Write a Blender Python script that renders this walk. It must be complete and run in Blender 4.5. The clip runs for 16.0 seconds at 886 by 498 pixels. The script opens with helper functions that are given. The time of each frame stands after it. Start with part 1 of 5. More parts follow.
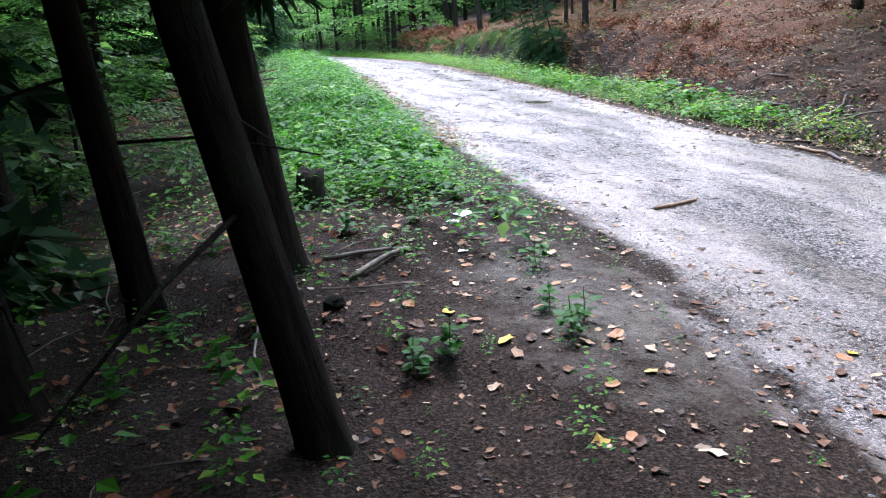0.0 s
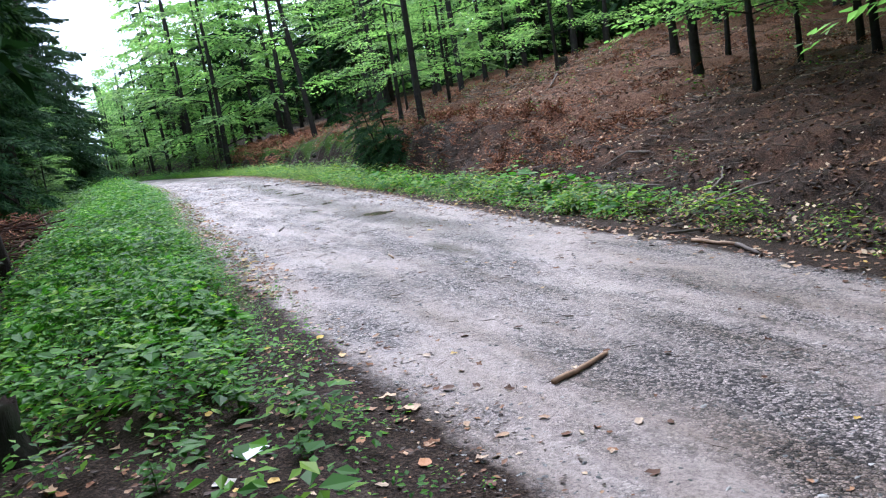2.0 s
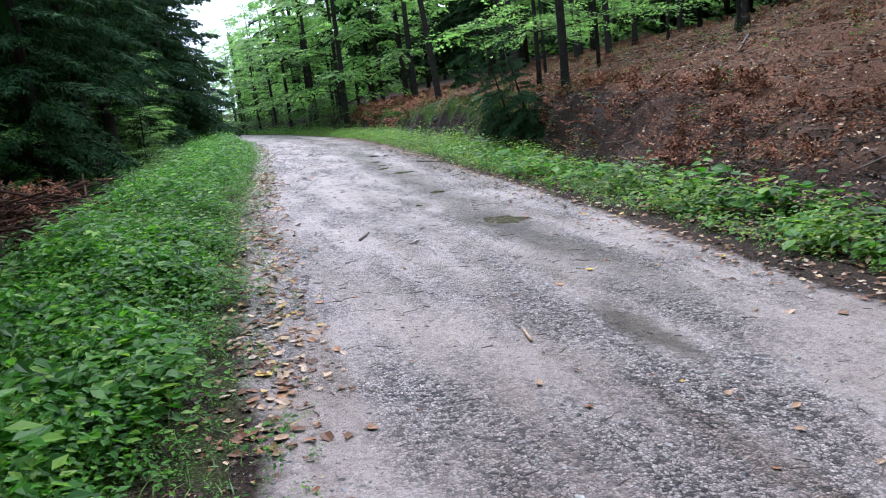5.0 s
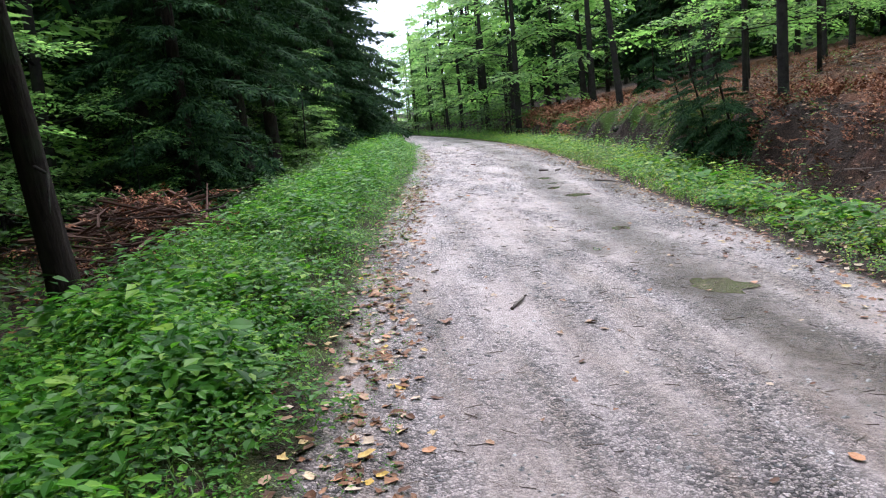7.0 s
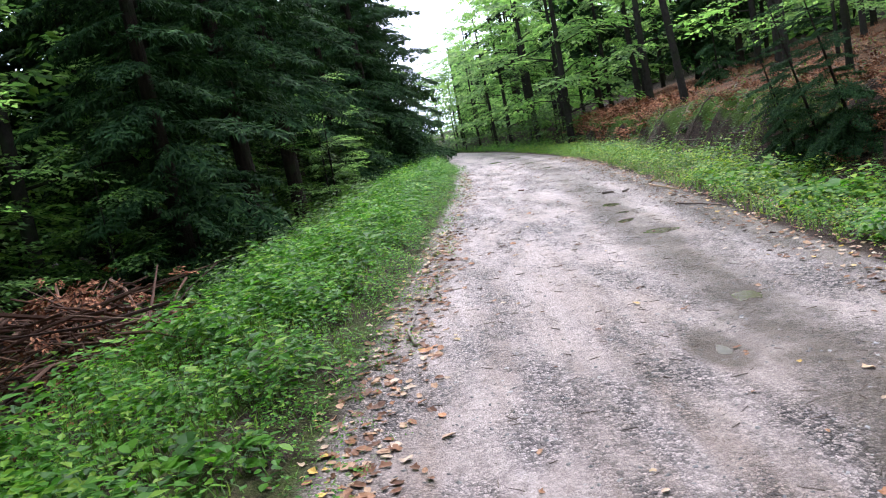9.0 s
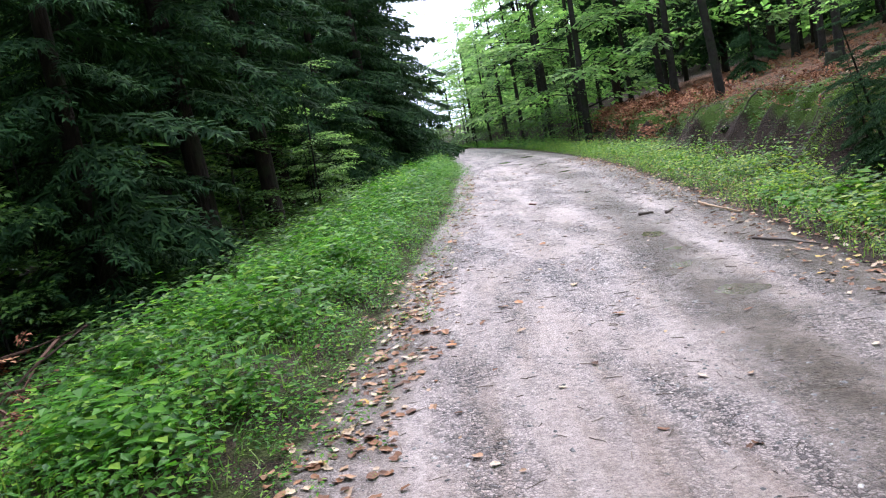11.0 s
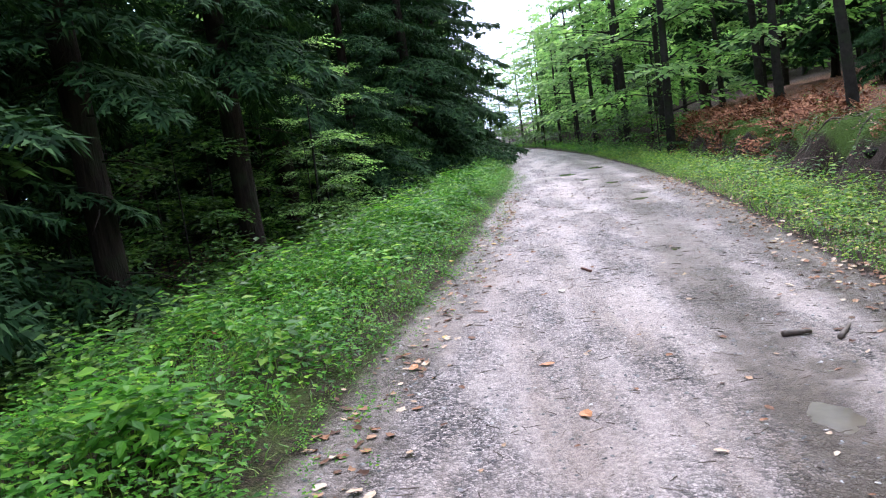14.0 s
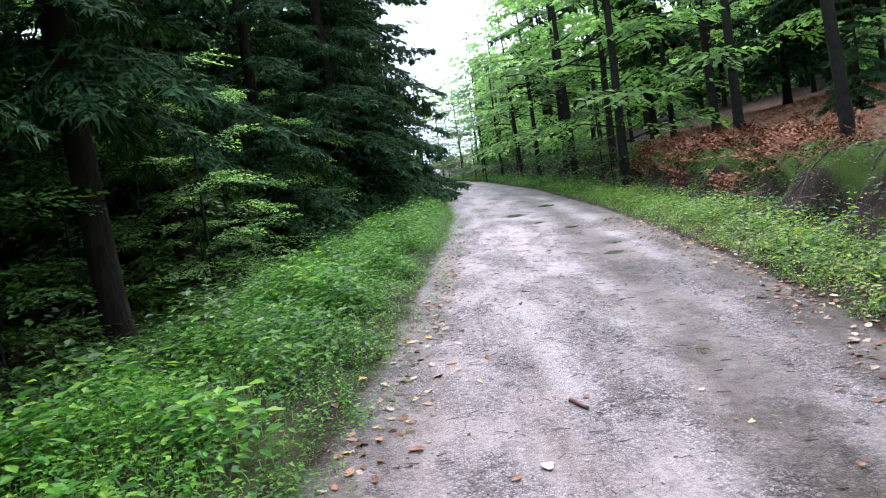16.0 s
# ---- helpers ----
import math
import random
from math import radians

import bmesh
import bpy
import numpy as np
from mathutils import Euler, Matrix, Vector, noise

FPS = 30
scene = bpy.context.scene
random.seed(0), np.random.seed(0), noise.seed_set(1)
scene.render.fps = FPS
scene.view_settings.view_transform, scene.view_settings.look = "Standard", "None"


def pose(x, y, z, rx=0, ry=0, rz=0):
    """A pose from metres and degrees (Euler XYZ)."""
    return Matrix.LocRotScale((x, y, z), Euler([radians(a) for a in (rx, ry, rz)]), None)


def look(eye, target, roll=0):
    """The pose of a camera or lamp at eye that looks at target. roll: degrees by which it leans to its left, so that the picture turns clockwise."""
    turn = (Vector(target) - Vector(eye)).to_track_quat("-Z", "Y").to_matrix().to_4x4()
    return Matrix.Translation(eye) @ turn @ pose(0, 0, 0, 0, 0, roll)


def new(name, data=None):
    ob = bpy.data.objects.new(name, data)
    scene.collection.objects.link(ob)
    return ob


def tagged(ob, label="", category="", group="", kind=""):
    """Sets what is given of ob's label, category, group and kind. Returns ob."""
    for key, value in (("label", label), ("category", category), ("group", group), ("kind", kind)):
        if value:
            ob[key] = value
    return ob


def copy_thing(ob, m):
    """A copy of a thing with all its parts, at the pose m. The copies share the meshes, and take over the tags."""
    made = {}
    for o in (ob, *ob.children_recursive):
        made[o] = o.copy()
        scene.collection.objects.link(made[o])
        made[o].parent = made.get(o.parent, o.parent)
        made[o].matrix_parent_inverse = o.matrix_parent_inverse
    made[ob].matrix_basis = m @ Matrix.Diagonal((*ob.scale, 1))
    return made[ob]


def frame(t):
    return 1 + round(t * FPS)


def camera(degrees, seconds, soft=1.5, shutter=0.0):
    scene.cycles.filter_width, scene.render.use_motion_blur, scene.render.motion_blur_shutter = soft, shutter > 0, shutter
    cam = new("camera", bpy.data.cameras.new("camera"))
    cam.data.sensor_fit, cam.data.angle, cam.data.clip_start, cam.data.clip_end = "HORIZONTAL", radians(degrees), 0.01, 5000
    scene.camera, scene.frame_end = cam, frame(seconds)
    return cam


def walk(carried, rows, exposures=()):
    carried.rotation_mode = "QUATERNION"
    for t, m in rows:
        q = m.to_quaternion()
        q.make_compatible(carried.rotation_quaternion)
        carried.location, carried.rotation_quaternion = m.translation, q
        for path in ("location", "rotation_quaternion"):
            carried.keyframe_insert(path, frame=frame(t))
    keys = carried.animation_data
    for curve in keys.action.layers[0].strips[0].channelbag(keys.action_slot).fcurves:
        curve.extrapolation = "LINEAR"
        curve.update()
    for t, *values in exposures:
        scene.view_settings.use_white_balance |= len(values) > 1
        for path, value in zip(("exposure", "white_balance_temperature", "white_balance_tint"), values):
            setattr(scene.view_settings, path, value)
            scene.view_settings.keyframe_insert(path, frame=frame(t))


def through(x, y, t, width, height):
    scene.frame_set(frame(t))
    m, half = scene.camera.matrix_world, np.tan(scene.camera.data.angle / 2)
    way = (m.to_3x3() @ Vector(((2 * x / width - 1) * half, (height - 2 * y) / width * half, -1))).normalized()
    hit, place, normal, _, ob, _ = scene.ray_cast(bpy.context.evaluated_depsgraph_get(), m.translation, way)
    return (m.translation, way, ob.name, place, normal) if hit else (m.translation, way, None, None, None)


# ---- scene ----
# ---- camera ----
cam = camera(55.93, 16.0, soft=1.2)
EXPO = [(0.0, 2.05, 5400, 15), (1.5, 1.68, 5550, 15), (2.5, 1.35, 5600, 15), (5.0, 1.27, 5600, 15), (8.0, 1.47, 6050, 18), (16.0, 1.55, 5750, 20)]
# seconds, eye, heading, tilt down, lean
ROWS = [
    (0.0, (-4.750, -22.286, 1.364), 14.21, 15.28, -3.74),
    (0.5, (-4.427, -21.688, 1.330), 15.24, 13.66, -5.57),
    (1.0, (-4.242, -21.113, 1.338), 18.52, 11.84, -5.15),
    (1.5, (-4.000, -20.588, 1.354), 22.82, 10.43, -7.00),
    (2.0, (-3.625, -20.027, 1.325), 24.27, 9.80, -9.55),
    (2.5, (-3.322, -19.511, 1.281), 27.05, 10.67, -9.87),
    (3.0, (-3.092, -19.018, 1.334), 31.82, 11.36, -10.32),
    (3.5, (-2.715, -18.395, 1.360), 36.84, 9.10, -8.71),
    (4.0, (-2.552, -17.722, 1.378), 31.72, 8.05, -8.15),
    (4.5, (-2.469, -17.040, 1.342), 24.63, 10.38, -8.75),
    (5.0, (-2.231, -16.263, 1.302), 15.67, 11.02, -6.92),
    (5.2, (-2.190, -16.012, 1.318), 12.31, 11.02, -6.91),
    (7.3, (-1.533, -13.483, 1.337), 4.15, 9.26, -5.57),
    (7.5, (-1.435, -13.177, 1.345), 6.02, 8.81, -4.40),
    (8.0, (-1.312, -12.365, 1.364), 4.46, 8.08, -7.14),
    (8.5, (-1.238, -11.643, 1.377), 2.63, 8.09, -9.63),
    (9.0, (-1.130, -10.847, 1.399), 0.10, 8.06, -11.14),
    (9.2, (-1.096, -10.568, 1.406), -0.70, 7.87, -11.42),
    (11.3, (-0.628, -7.308, 1.424), -0.74, 8.39, -10.28),
    (11.5, (-0.541, -6.949, 1.429), -0.54, 8.32, -9.36),
    (12.0, (-0.403, -6.147, 1.419), 0.67, 9.04, -8.33),
    (12.5, (-0.297, -5.394, 1.439), -0.76, 8.37, -7.71),
    (13.0, (-0.176, -4.663, 1.472), -5.05, 7.28, -7.97),
    (13.5, (-0.116, -3.914, 1.471), -5.08, 8.24, -7.88),
    (14.0, (-0.026, -3.138, 1.472), -5.49, 8.04, -8.10),
    (14.5, (0.003, -2.372, 1.488), -5.60, 7.23, -8.91),
    (15.0, (0.012, -1.584, 1.456), -3.59, 6.99, -9.87),
    (15.5, (0.043, -0.750, 1.495), -2.48, 6.75, -9.97),
    (16.0, (0.000, -0.000, 1.526), -1.20, 6.49, -8.74),
]


def aim(eye, heading, tilt, lean):
    h, p = radians(heading), radians(tilt)
    way = Vector((math.sin(h) * math.cos(p), math.cos(h) * math.cos(p), -math.sin(p)))
    return look(eye, Vector(eye) + way, lean)


walk(cam, [(t, aim(e, h, p, r)) for t, e, h, p, r in ROWS], exposures=EXPO)

# ---- sky and sun: bright overcast, the light comes down the gap over the road ----
world = bpy.data.worlds.new("overcast_sky")
scene.world = world
world.use_nodes = True
wn, wl = world.node_tree.nodes, world.node_tree.links
sky = wn.new("ShaderNodeTexSky")
sky.sky_type = "NISHITA"
sky.sun_disc = False
sky.sun_elevation, sky.sun_rotation = radians(48), radians(20)
sky.air_density, sky.dust_density, sky.ozone_density = 1.0, 6.0, 1.0
veil = wn.new("ShaderNodeMix")
veil.data_type = "RGBA"
veil.inputs["Factor"].default_value = 0.8
veil.inputs["B"].default_value = (8.4, 9.5, 11.0, 1)
wl.new(sky.outputs["Color"], veil.inputs["A"])
wl.new(veil.outputs["Result"], wn["Background"].inputs["Color"])
wn["Background"].inputs["Strength"].default_value = 0.15
sun_data = bpy.data.lights.new("sun", "SUN")
sun_data.energy, sun_data.angle, sun_data.color = 1.5, radians(25), (1.0, 0.97, 0.92)
sun = new("sun", sun_data)
sun.matrix_world = look((10, 30, 45), (0, 0, 0))

# ---- materials ----
def material(name):
    m = bpy.data.materials.new(name)
    m.use_nodes = True
    return m, m.node_tree.nodes, m.node_tree.links, m.node_tree.nodes["Principled BSDF"]


def ramp(nodes, links, source, stops):
    r = nodes.new("ShaderNodeValToRGB")
    while len(r.color_ramp.elements) < len(stops):
        r.color_ramp.elements.new(0.5)
    for e, (at, c) in zip(r.color_ramp.elements, stops):
        e.position, e.color = at, (*c, 1)
    links.new(source, r.inputs["Fac"])
    return r.outputs["Color"]


def noise_node(nodes, links, scale, detail=6, rough=0.6, stretch=None):
    co = nodes.new("ShaderNodeTexCoord")
    n = nodes.new("ShaderNodeTexNoise")
    n.inputs["Scale"].default_value, n.inputs["Detail"].default_value, n.inputs["Roughness"].default_value = scale, detail, rough
    if stretch:
        mp = nodes.new("ShaderNodeMapping")
        mp.inputs["Scale"].default_value = stretch
        links.new(co.outputs["Object"], mp.inputs["Vector"])
        links.new(mp.outputs["Vector"], n.inputs["Vector"])
    else:
        links.new(co.outputs["Object"], n.inputs["Vector"])
    return n.outputs["Fac"]


def mix(nodes, links, fac, a, b, how="MIX"):
    m = nodes.new("ShaderNodeMix")
    m.data_type, m.blend_type = "RGBA", how
    for socket, v in ((m.inputs["Factor"], fac), (m.inputs["A"], a), (m.inputs["B"], b)):
        if isinstance(v, (int, float)):
            socket.default_value = v
        elif isinstance(v, tuple):
            socket.default_value = (*v, 1)
        else:
            links.new(v, socket)
    return m.outputs["Result"]


def sums(nodes, links, op, a, b, clamp=False):
    m = nodes.new("ShaderNodeMath")
    m.operation, m.use_clamp = op, clamp
    for socket, v in ((m.inputs[0], a), (m.inputs[1], b)):
        if isinstance(v, (int, float)):
            socket.default_value = v
        else:
            links.new(v, socket)
    return m.outputs[0]


def bump(nodes, links, bsdf, source, strength, dist):
    b = nodes.new("ShaderNodeBump")
    b.inputs["Strength"].default_value, b.inputs["Distance"].default_value = strength, dist
    links.new(source, b.inputs["Height"])
    links.new(b.outputs["Normal"], bsdf.inputs["Normal"])


def leaf_material(name, stops, rough=0.45, through=0.35, shine=0.35):
    """Foliage: each leaf its own tint, some light let through."""
    m, n, l, b = material(name)
    geo = n.new("ShaderNodeNewGeometry")
    col = ramp(n, l, geo.outputs["Random Per Island"], stops)
    big = ramp(n, l, noise_node(n, l, 0.7, 3), [(0.3, (0.75, 0.75, 0.75)), (0.7, (1.2, 1.2, 1.1))])
    col = mix(n, l, 1.0, col, big, "MULTIPLY")
    l.new(col, b.inputs["Base Color"])
    b.inputs["Roughness"].default_value = rough
    b.inputs["Specular IOR Level"].default_value = shine
    tr = n.new("ShaderNodeBsdfTranslucent")
    warm = mix(n, l, 1.0, col, (1.18, 1.28, 0.8), "MULTIPLY")
    l.new(warm, tr.inputs["Color"])
    ms = n.new("ShaderNodeMixShader")
    ms.inputs[0].default_value = through
    l.new(b.outputs[0], ms.inputs[1])
    l.new(tr.outputs[0], ms.inputs[2])
    l.new(ms.outputs[0], n["Material Output"].inputs["Surface"])
    return m


def dry_material(name, stops, rough=0.7, spec=0.3):
    """Dead leaves, sticks, stones: each piece its own tint."""
    m, n, l, b = material(name)
    geo = n.new("ShaderNodeNewGeometry")
    col = ramp(n, l, geo.outputs["Random Per Island"], stops)
    fine = ramp(n, l, noise_node(n, l, 60, 4), [(0.3, (0.7, 0.7, 0.7)), (0.7, (1.15, 1.15, 1.15))])
    col = mix(n, l, 1.0, col, fine, "MULTIPLY")
    l.new(col, b.inputs["Base Color"])
    b.inputs["Roughness"].default_value = rough
    b.inputs["Specular IOR Level"].default_value = spec
    return m


def bark_material(name, dark, light, moss, scale=(18, 18, 3)):
    m, n, l, b = material(name)
    f = noise_node(n, l, 1.0, 8, 0.7, scale)
    col = ramp(n, l, f, [(0.3, dark), (0.7, light)])
    green = noise_node(n, l, 2.2, 5)
    mask = ramp(n, l, green, [(0.5, (0, 0, 0)), (0.68, (1, 1, 1))])
    col = mix(n, l, mask, col, moss)
    l.new(col, b.inputs["Base Color"])
    b.inputs["Roughness"].default_value = 0.95
    b.inputs["Specular IOR Level"].default_value = 0.1
    bump(n, l, b, f, 1.0, 0.05)
    return m


def earth_material():
    """Gravel road, wet soil, needle litter and moss, blended by the zones of the ground."""
    m, n, l, b = material("earth")
    at = n.new("ShaderNodeAttribute")
    at.attribute_name = "zone"
    sep = n.new("ShaderNodeSeparateColor")
    l.new(at.outputs["Color"], sep.inputs["Color"])
    edge = noise_node(n, l, 3.0, 8, 0.7)
    grit = noise_node(n, l, 55, 8, 0.75)
    fine = noise_node(n, l, 160, 4, 0.7)
    patch = noise_node(n, l, 1.0, 6, 0.6, (2.4, 0.45, 1.0))
    co = n.new("ShaderNodeTexCoord")
    # gravel: pale packed fines with darker chips, thicker in some stretches
    gravel = ramp(n, l, patch, [(0.34, (0.2, 0.178, 0.165)), (0.5, (0.224, 0.202, 0.19)), (0.66, (0.245, 0.226, 0.215))])
    coarse = noise_node(n, l, 14, 8, 0.75)
    gravel = mix(n, l, 1.0, gravel, ramp(n, l, coarse, [(0.36, (0.72, 0.71, 0.71)), (0.5, (1.0, 1.0, 1.0)), (0.66, (1.16, 1.16, 1.15))]), "MULTIPLY")
    gravel = mix(n, l, 1.0, gravel, ramp(n, l, grit, [(0.36, (0.5, 0.5, 0.5)), (0.48, (0.92, 0.92, 0.92)), (0.66, (1.16, 1.16, 1.16))]), "MULTIPLY")
    streak = noise_node(n, l, 1.0, 5, 0.6, (3.4, 0.3, 1.0))
    gravel = mix(n, l, 1.0, gravel, ramp(n, l, streak, [(0.36, (0.8, 0.74, 0.68)), (0.5, (0.96, 0.94, 0.92)), (0.62, (1.05, 1.05, 1.05))]), "MULTIPLY")
    # crushed stone: broken cells of their own tone with dark crevices between, dense in some stretches
    share = ramp(n, l, noise_node(n, l, 1.0, 7, 0.68, (1.5, 0.5, 1.0)), [(0.42, (0.14, 0.14, 0.14)), (0.6, (1, 1, 1))])
    crevices = []
    for size, weight in ((46, 1.0), (100, 0.6)):
        warp = n.new("ShaderNodeTexNoise")
        warp.inputs["Scale"].default_value = size * 0.7
        l.new(co.outputs["Object"], warp.inputs["Vector"])
        bend = n.new("ShaderNodeVectorMath")
        bend.operation = "MULTIPLY_ADD"
        l.new(warp.outputs["Color"], bend.inputs[0])
        bend.inputs[1].default_value = (1.1 / size, 1.1 / size, 1.1 / size)
        l.new(co.outputs["Object"], bend.inputs[2])
        cell, gap = n.new("ShaderNodeTexVoronoi"), n.new("ShaderNodeTexVoronoi")
        gap.feature = "DISTANCE_TO_EDGE"
        for node in (cell, gap):
            node.inputs["Scale"].default_value = size
            l.new(bend.outputs[0], node.inputs["Vector"])
        own = n.new("ShaderNodeSeparateColor")
        l.new(cell.outputs["Color"], own.inputs["Color"])
        tone = ramp(n, l, own.outputs["Red"], [(0.0, (0.12, 0.12, 0.13)), (0.22, (0.32, 0.32, 0.33)), (0.36, (0.95, 0.95, 0.96)), (0.8, (1.12, 1.12, 1.12)), (1.0, (1.5, 1.49, 1.48))])
        seam = ramp(n, l, gap.outputs["Distance"], [(0.02, (0.16, 0.155, 0.15)), (0.13, (1, 1, 1))])
        both = mix(n, l, 1.0, tone, seam, "MULTIPLY")
        gravel = mix(n, l, 1.0, gravel, mix(n, l, sums(n, l, "MULTIPLY", share, weight), (1.0, 1.0, 1.0), both), "MULTIPLY")
        crevices.append(gap.outputs["Distance"])
    gravel = mix(n, l, 1.0, gravel, mix(n, l, share, (1.7, 1.53, 1.47), (2.0, 1.85, 1.84)), "MULTIPLY")
    soaked = sums(n, l, "ADD", at.outputs["Alpha"], sums(n, l, "MULTIPLY", sums(n, l, "SUBTRACT", edge, 0.5), 0.8))
    soaked = ramp(n, l, soaked, [(0.3, (0, 0, 0)), (0.7, (0.85, 0.85, 0.85))])
    gravel = mix(n, l, soaked, gravel, ramp(n, l, coarse, [(0.35, (0.06, 0.045, 0.034)), (0.65, (0.125, 0.098, 0.074))]))
    # soil and litter
    soil = ramp(n, l, grit, [(0.38, (0.008, 0.005, 0.004)), (0.5, (0.027, 0.017, 0.012)), (0.62, (0.085, 0.056, 0.04))])
    rust = ramp(n, l, grit, [(0.36, (0.022, 0.01, 0.005)), (0.5, (0.11, 0.048, 0.026)), (0.64, (0.27, 0.15, 0.095))])
    moss = ramp(n, l, grit, [(0.3, (0.02, 0.035, 0.006)), (0.6, (0.07, 0.12, 0.015)), (0.8, (0.13, 0.2, 0.03))])

    def zone(channel, lo=0.35, hi=0.65):
        v = sums(n, l, "ADD", sep.outputs[channel], sums(n, l, "MULTIPLY", sums(n, l, "SUBTRACT", edge, 0.5), 0.9))
        return ramp(n, l, v, [(lo, (0, 0, 0)), (hi, (1, 1, 1))])

    col = mix(n, l, zone("Blue"), soil, rust)
    col = mix(n, l, zone("Green"), col, moss)
    road = zone("Red")
    col = mix(n, l, road, col, gravel)
    l.new(col, b.inputs["Base Color"])
    # damp: the packed road shines a little
    wet = mix(n, l, soaked, ramp(n, l, streak, [(0.36, (0.45, 0.45, 0.45)), (0.6, (0.66, 0.66, 0.66))]), (0.4, 0.4, 0.4))
    rough = mix(n, l, road, (0.92, 0.92, 0.92), wet)
    l.new(rough, b.inputs["Roughness"])
    l.new(mix(n, l, road, (0.12, 0.12, 0.12), mix(n, l, soaked, (0.26, 0.26, 0.26), (0.12, 0.12, 0.12))), b.inputs["Specular IOR Level"])
    h = sums(n, l, "ADD", sums(n, l, "MULTIPLY", sums(n, l, "MINIMUM", crevices[0], 0.25), sums(n, l, "MULTIPLY", share, 3.0)), sums(n, l, "ADD", grit, sums(n, l, "MULTIPLY", fine, 0.4)))
    bump(n, l, b, h, 0.9, 0.02)
    return m


EARTH = earth_material()
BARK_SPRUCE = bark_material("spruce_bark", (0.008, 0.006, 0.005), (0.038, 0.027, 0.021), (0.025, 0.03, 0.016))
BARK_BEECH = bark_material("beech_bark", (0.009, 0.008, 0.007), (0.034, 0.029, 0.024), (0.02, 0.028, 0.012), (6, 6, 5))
LEAF_HERB = leaf_material("herb_leaf", [(0.0, (0.015, 0.07, 0.006)), (0.45, (0.055, 0.18, 0.014)), (0.8, (0.1, 0.26, 0.022)), (1.0, (0.22, 0.36, 0.04))], 0.5, 0.5, 0.2)
LEAF_VERGE = leaf_material("verge_leaf", [(0.0, (0.02, 0.08, 0.01)), (0.4, (0.08, 0.2, 0.016)), (0.75, (0.18, 0.32, 0.022)), (1.0, (0.36, 0.42, 0.04))], 0.45, 0.5, 0.25)
LEAF_GRASS = leaf_material("grass_blade", [(0.0, (0.05, 0.11, 0.015)), (0.6, (0.1, 0.2, 0.03)), (1.0, (0.2, 0.26, 0.06))], 0.5)
LEAF_BEECH = leaf_material("beech_leaf", [(0.0, (0.09, 0.18, 0.05)), (0.6, (0.18, 0.32, 0.11)), (1.0, (0.32, 0.45, 0.17))], 0.45, 0.7, 0.25)
# darkened copy of the beech leaf: the wood's shade put into the colour
LEAF_SHADE_DARKENED = leaf_material("shade_darkened_leaf", [(0.0, (0.025, 0.06, 0.015)), (0.7, (0.06, 0.13, 0.025)), (1.0, (0.13, 0.22, 0.04))], 0.5, 0.45, 0.2)
LEAF_SPRUCE = leaf_material("spruce_needles", [(0.0, (0.008, 0.022, 0.009)), (0.6, (0.02, 0.05, 0.018)), (1.0, (0.045, 0.09, 0.03))], 0.85, 0.15, 0.08)
LEAF_RUST = dry_material("rust_bracken", [(0.0, (0.05, 0.018, 0.01)), (0.5, (0.19, 0.07, 0.034)), (1.0, (0.36, 0.18, 0.1))], 0.9, 0.1)
LEAF_DEAD = dry_material("dead_leaf", [(0.0, (0.07, 0.03, 0.015)), (0.35, (0.17, 0.075, 0.036)), (0.55, (0.26, 0.12, 0.055)), (0.72, (0.36, 0.23, 0.14)), (0.92, (0.48, 0.37, 0.27)), (1.0, (0.5, 0.31, 0.05))], 0.65, 0.2)
STONE = dry_material("gravel_stone", [(0.0, (0.04, 0.04, 0.04)), (0.6, (0.11, 0.105, 0.1)), (0.85, (0.22, 0.21, 0.2)), (1.0, (0.4, 0.38, 0.35))], 0.5)
STICK = dry_material("dead_wood", [(0.0, (0.05, 0.036, 0.026)), (0.6, (0.13, 0.095, 0.07)), (1.0, (0.24, 0.19, 0.15))], 0.75)
MOSS = leaf_material("moss_tuft", [(0.0, (0.04, 0.08, 0.008)), (0.6, (0.12, 0.22, 0.016)), (1.0, (0.22, 0.34, 0.03))], 0.8, 0.2)


def plain_material(name, c, rough=0.7, spec=0.4):
    m, n, l, b = material(name)
    col = ramp(n, l, noise_node(n, l, 25, 6), [(0.3, tuple(v * 0.65 for v in c)), (0.7, tuple(min(1, v * 1.2) for v in c))])
    l.new(col, b.inputs["Base Color"])
    b.inputs["Roughness"].default_value = rough
    b.inputs["Specular IOR Level"].default_value = spec
    return m


def water_material():
    m, n, l, b = material("muddy_water")
    col = ramp(n, l, noise_node(n, l, 5, 4), [(0.3, (0.05, 0.038, 0.026)), (0.7, (0.1, 0.08, 0.058))])
    l.new(col, b.inputs["Base Color"])
    b.inputs["Roughness"].default_value = 0.12
    b.inputs["IOR"].default_value = 1.33
    b.inputs["Specular IOR Level"].default_value = 0.18
    bump(n, l, b, noise_node(n, l, 9, 2), 0.05, 0.01)
    return m


WATER = water_material()


def backwood_material():
    m, n, l, b = material("far_foliage_painted_gaps")
    # near-black tones put the shade between far leaves into the colour
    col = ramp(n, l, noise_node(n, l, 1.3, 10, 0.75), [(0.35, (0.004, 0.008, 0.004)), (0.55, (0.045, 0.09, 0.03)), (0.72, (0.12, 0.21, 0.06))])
    l.new(col, b.inputs["Base Color"])
    b.inputs["Roughness"].default_value = 0.95
    b.inputs["Specular IOR Level"].default_value = 0.05
    return m


BACKWOOD = backwood_material()

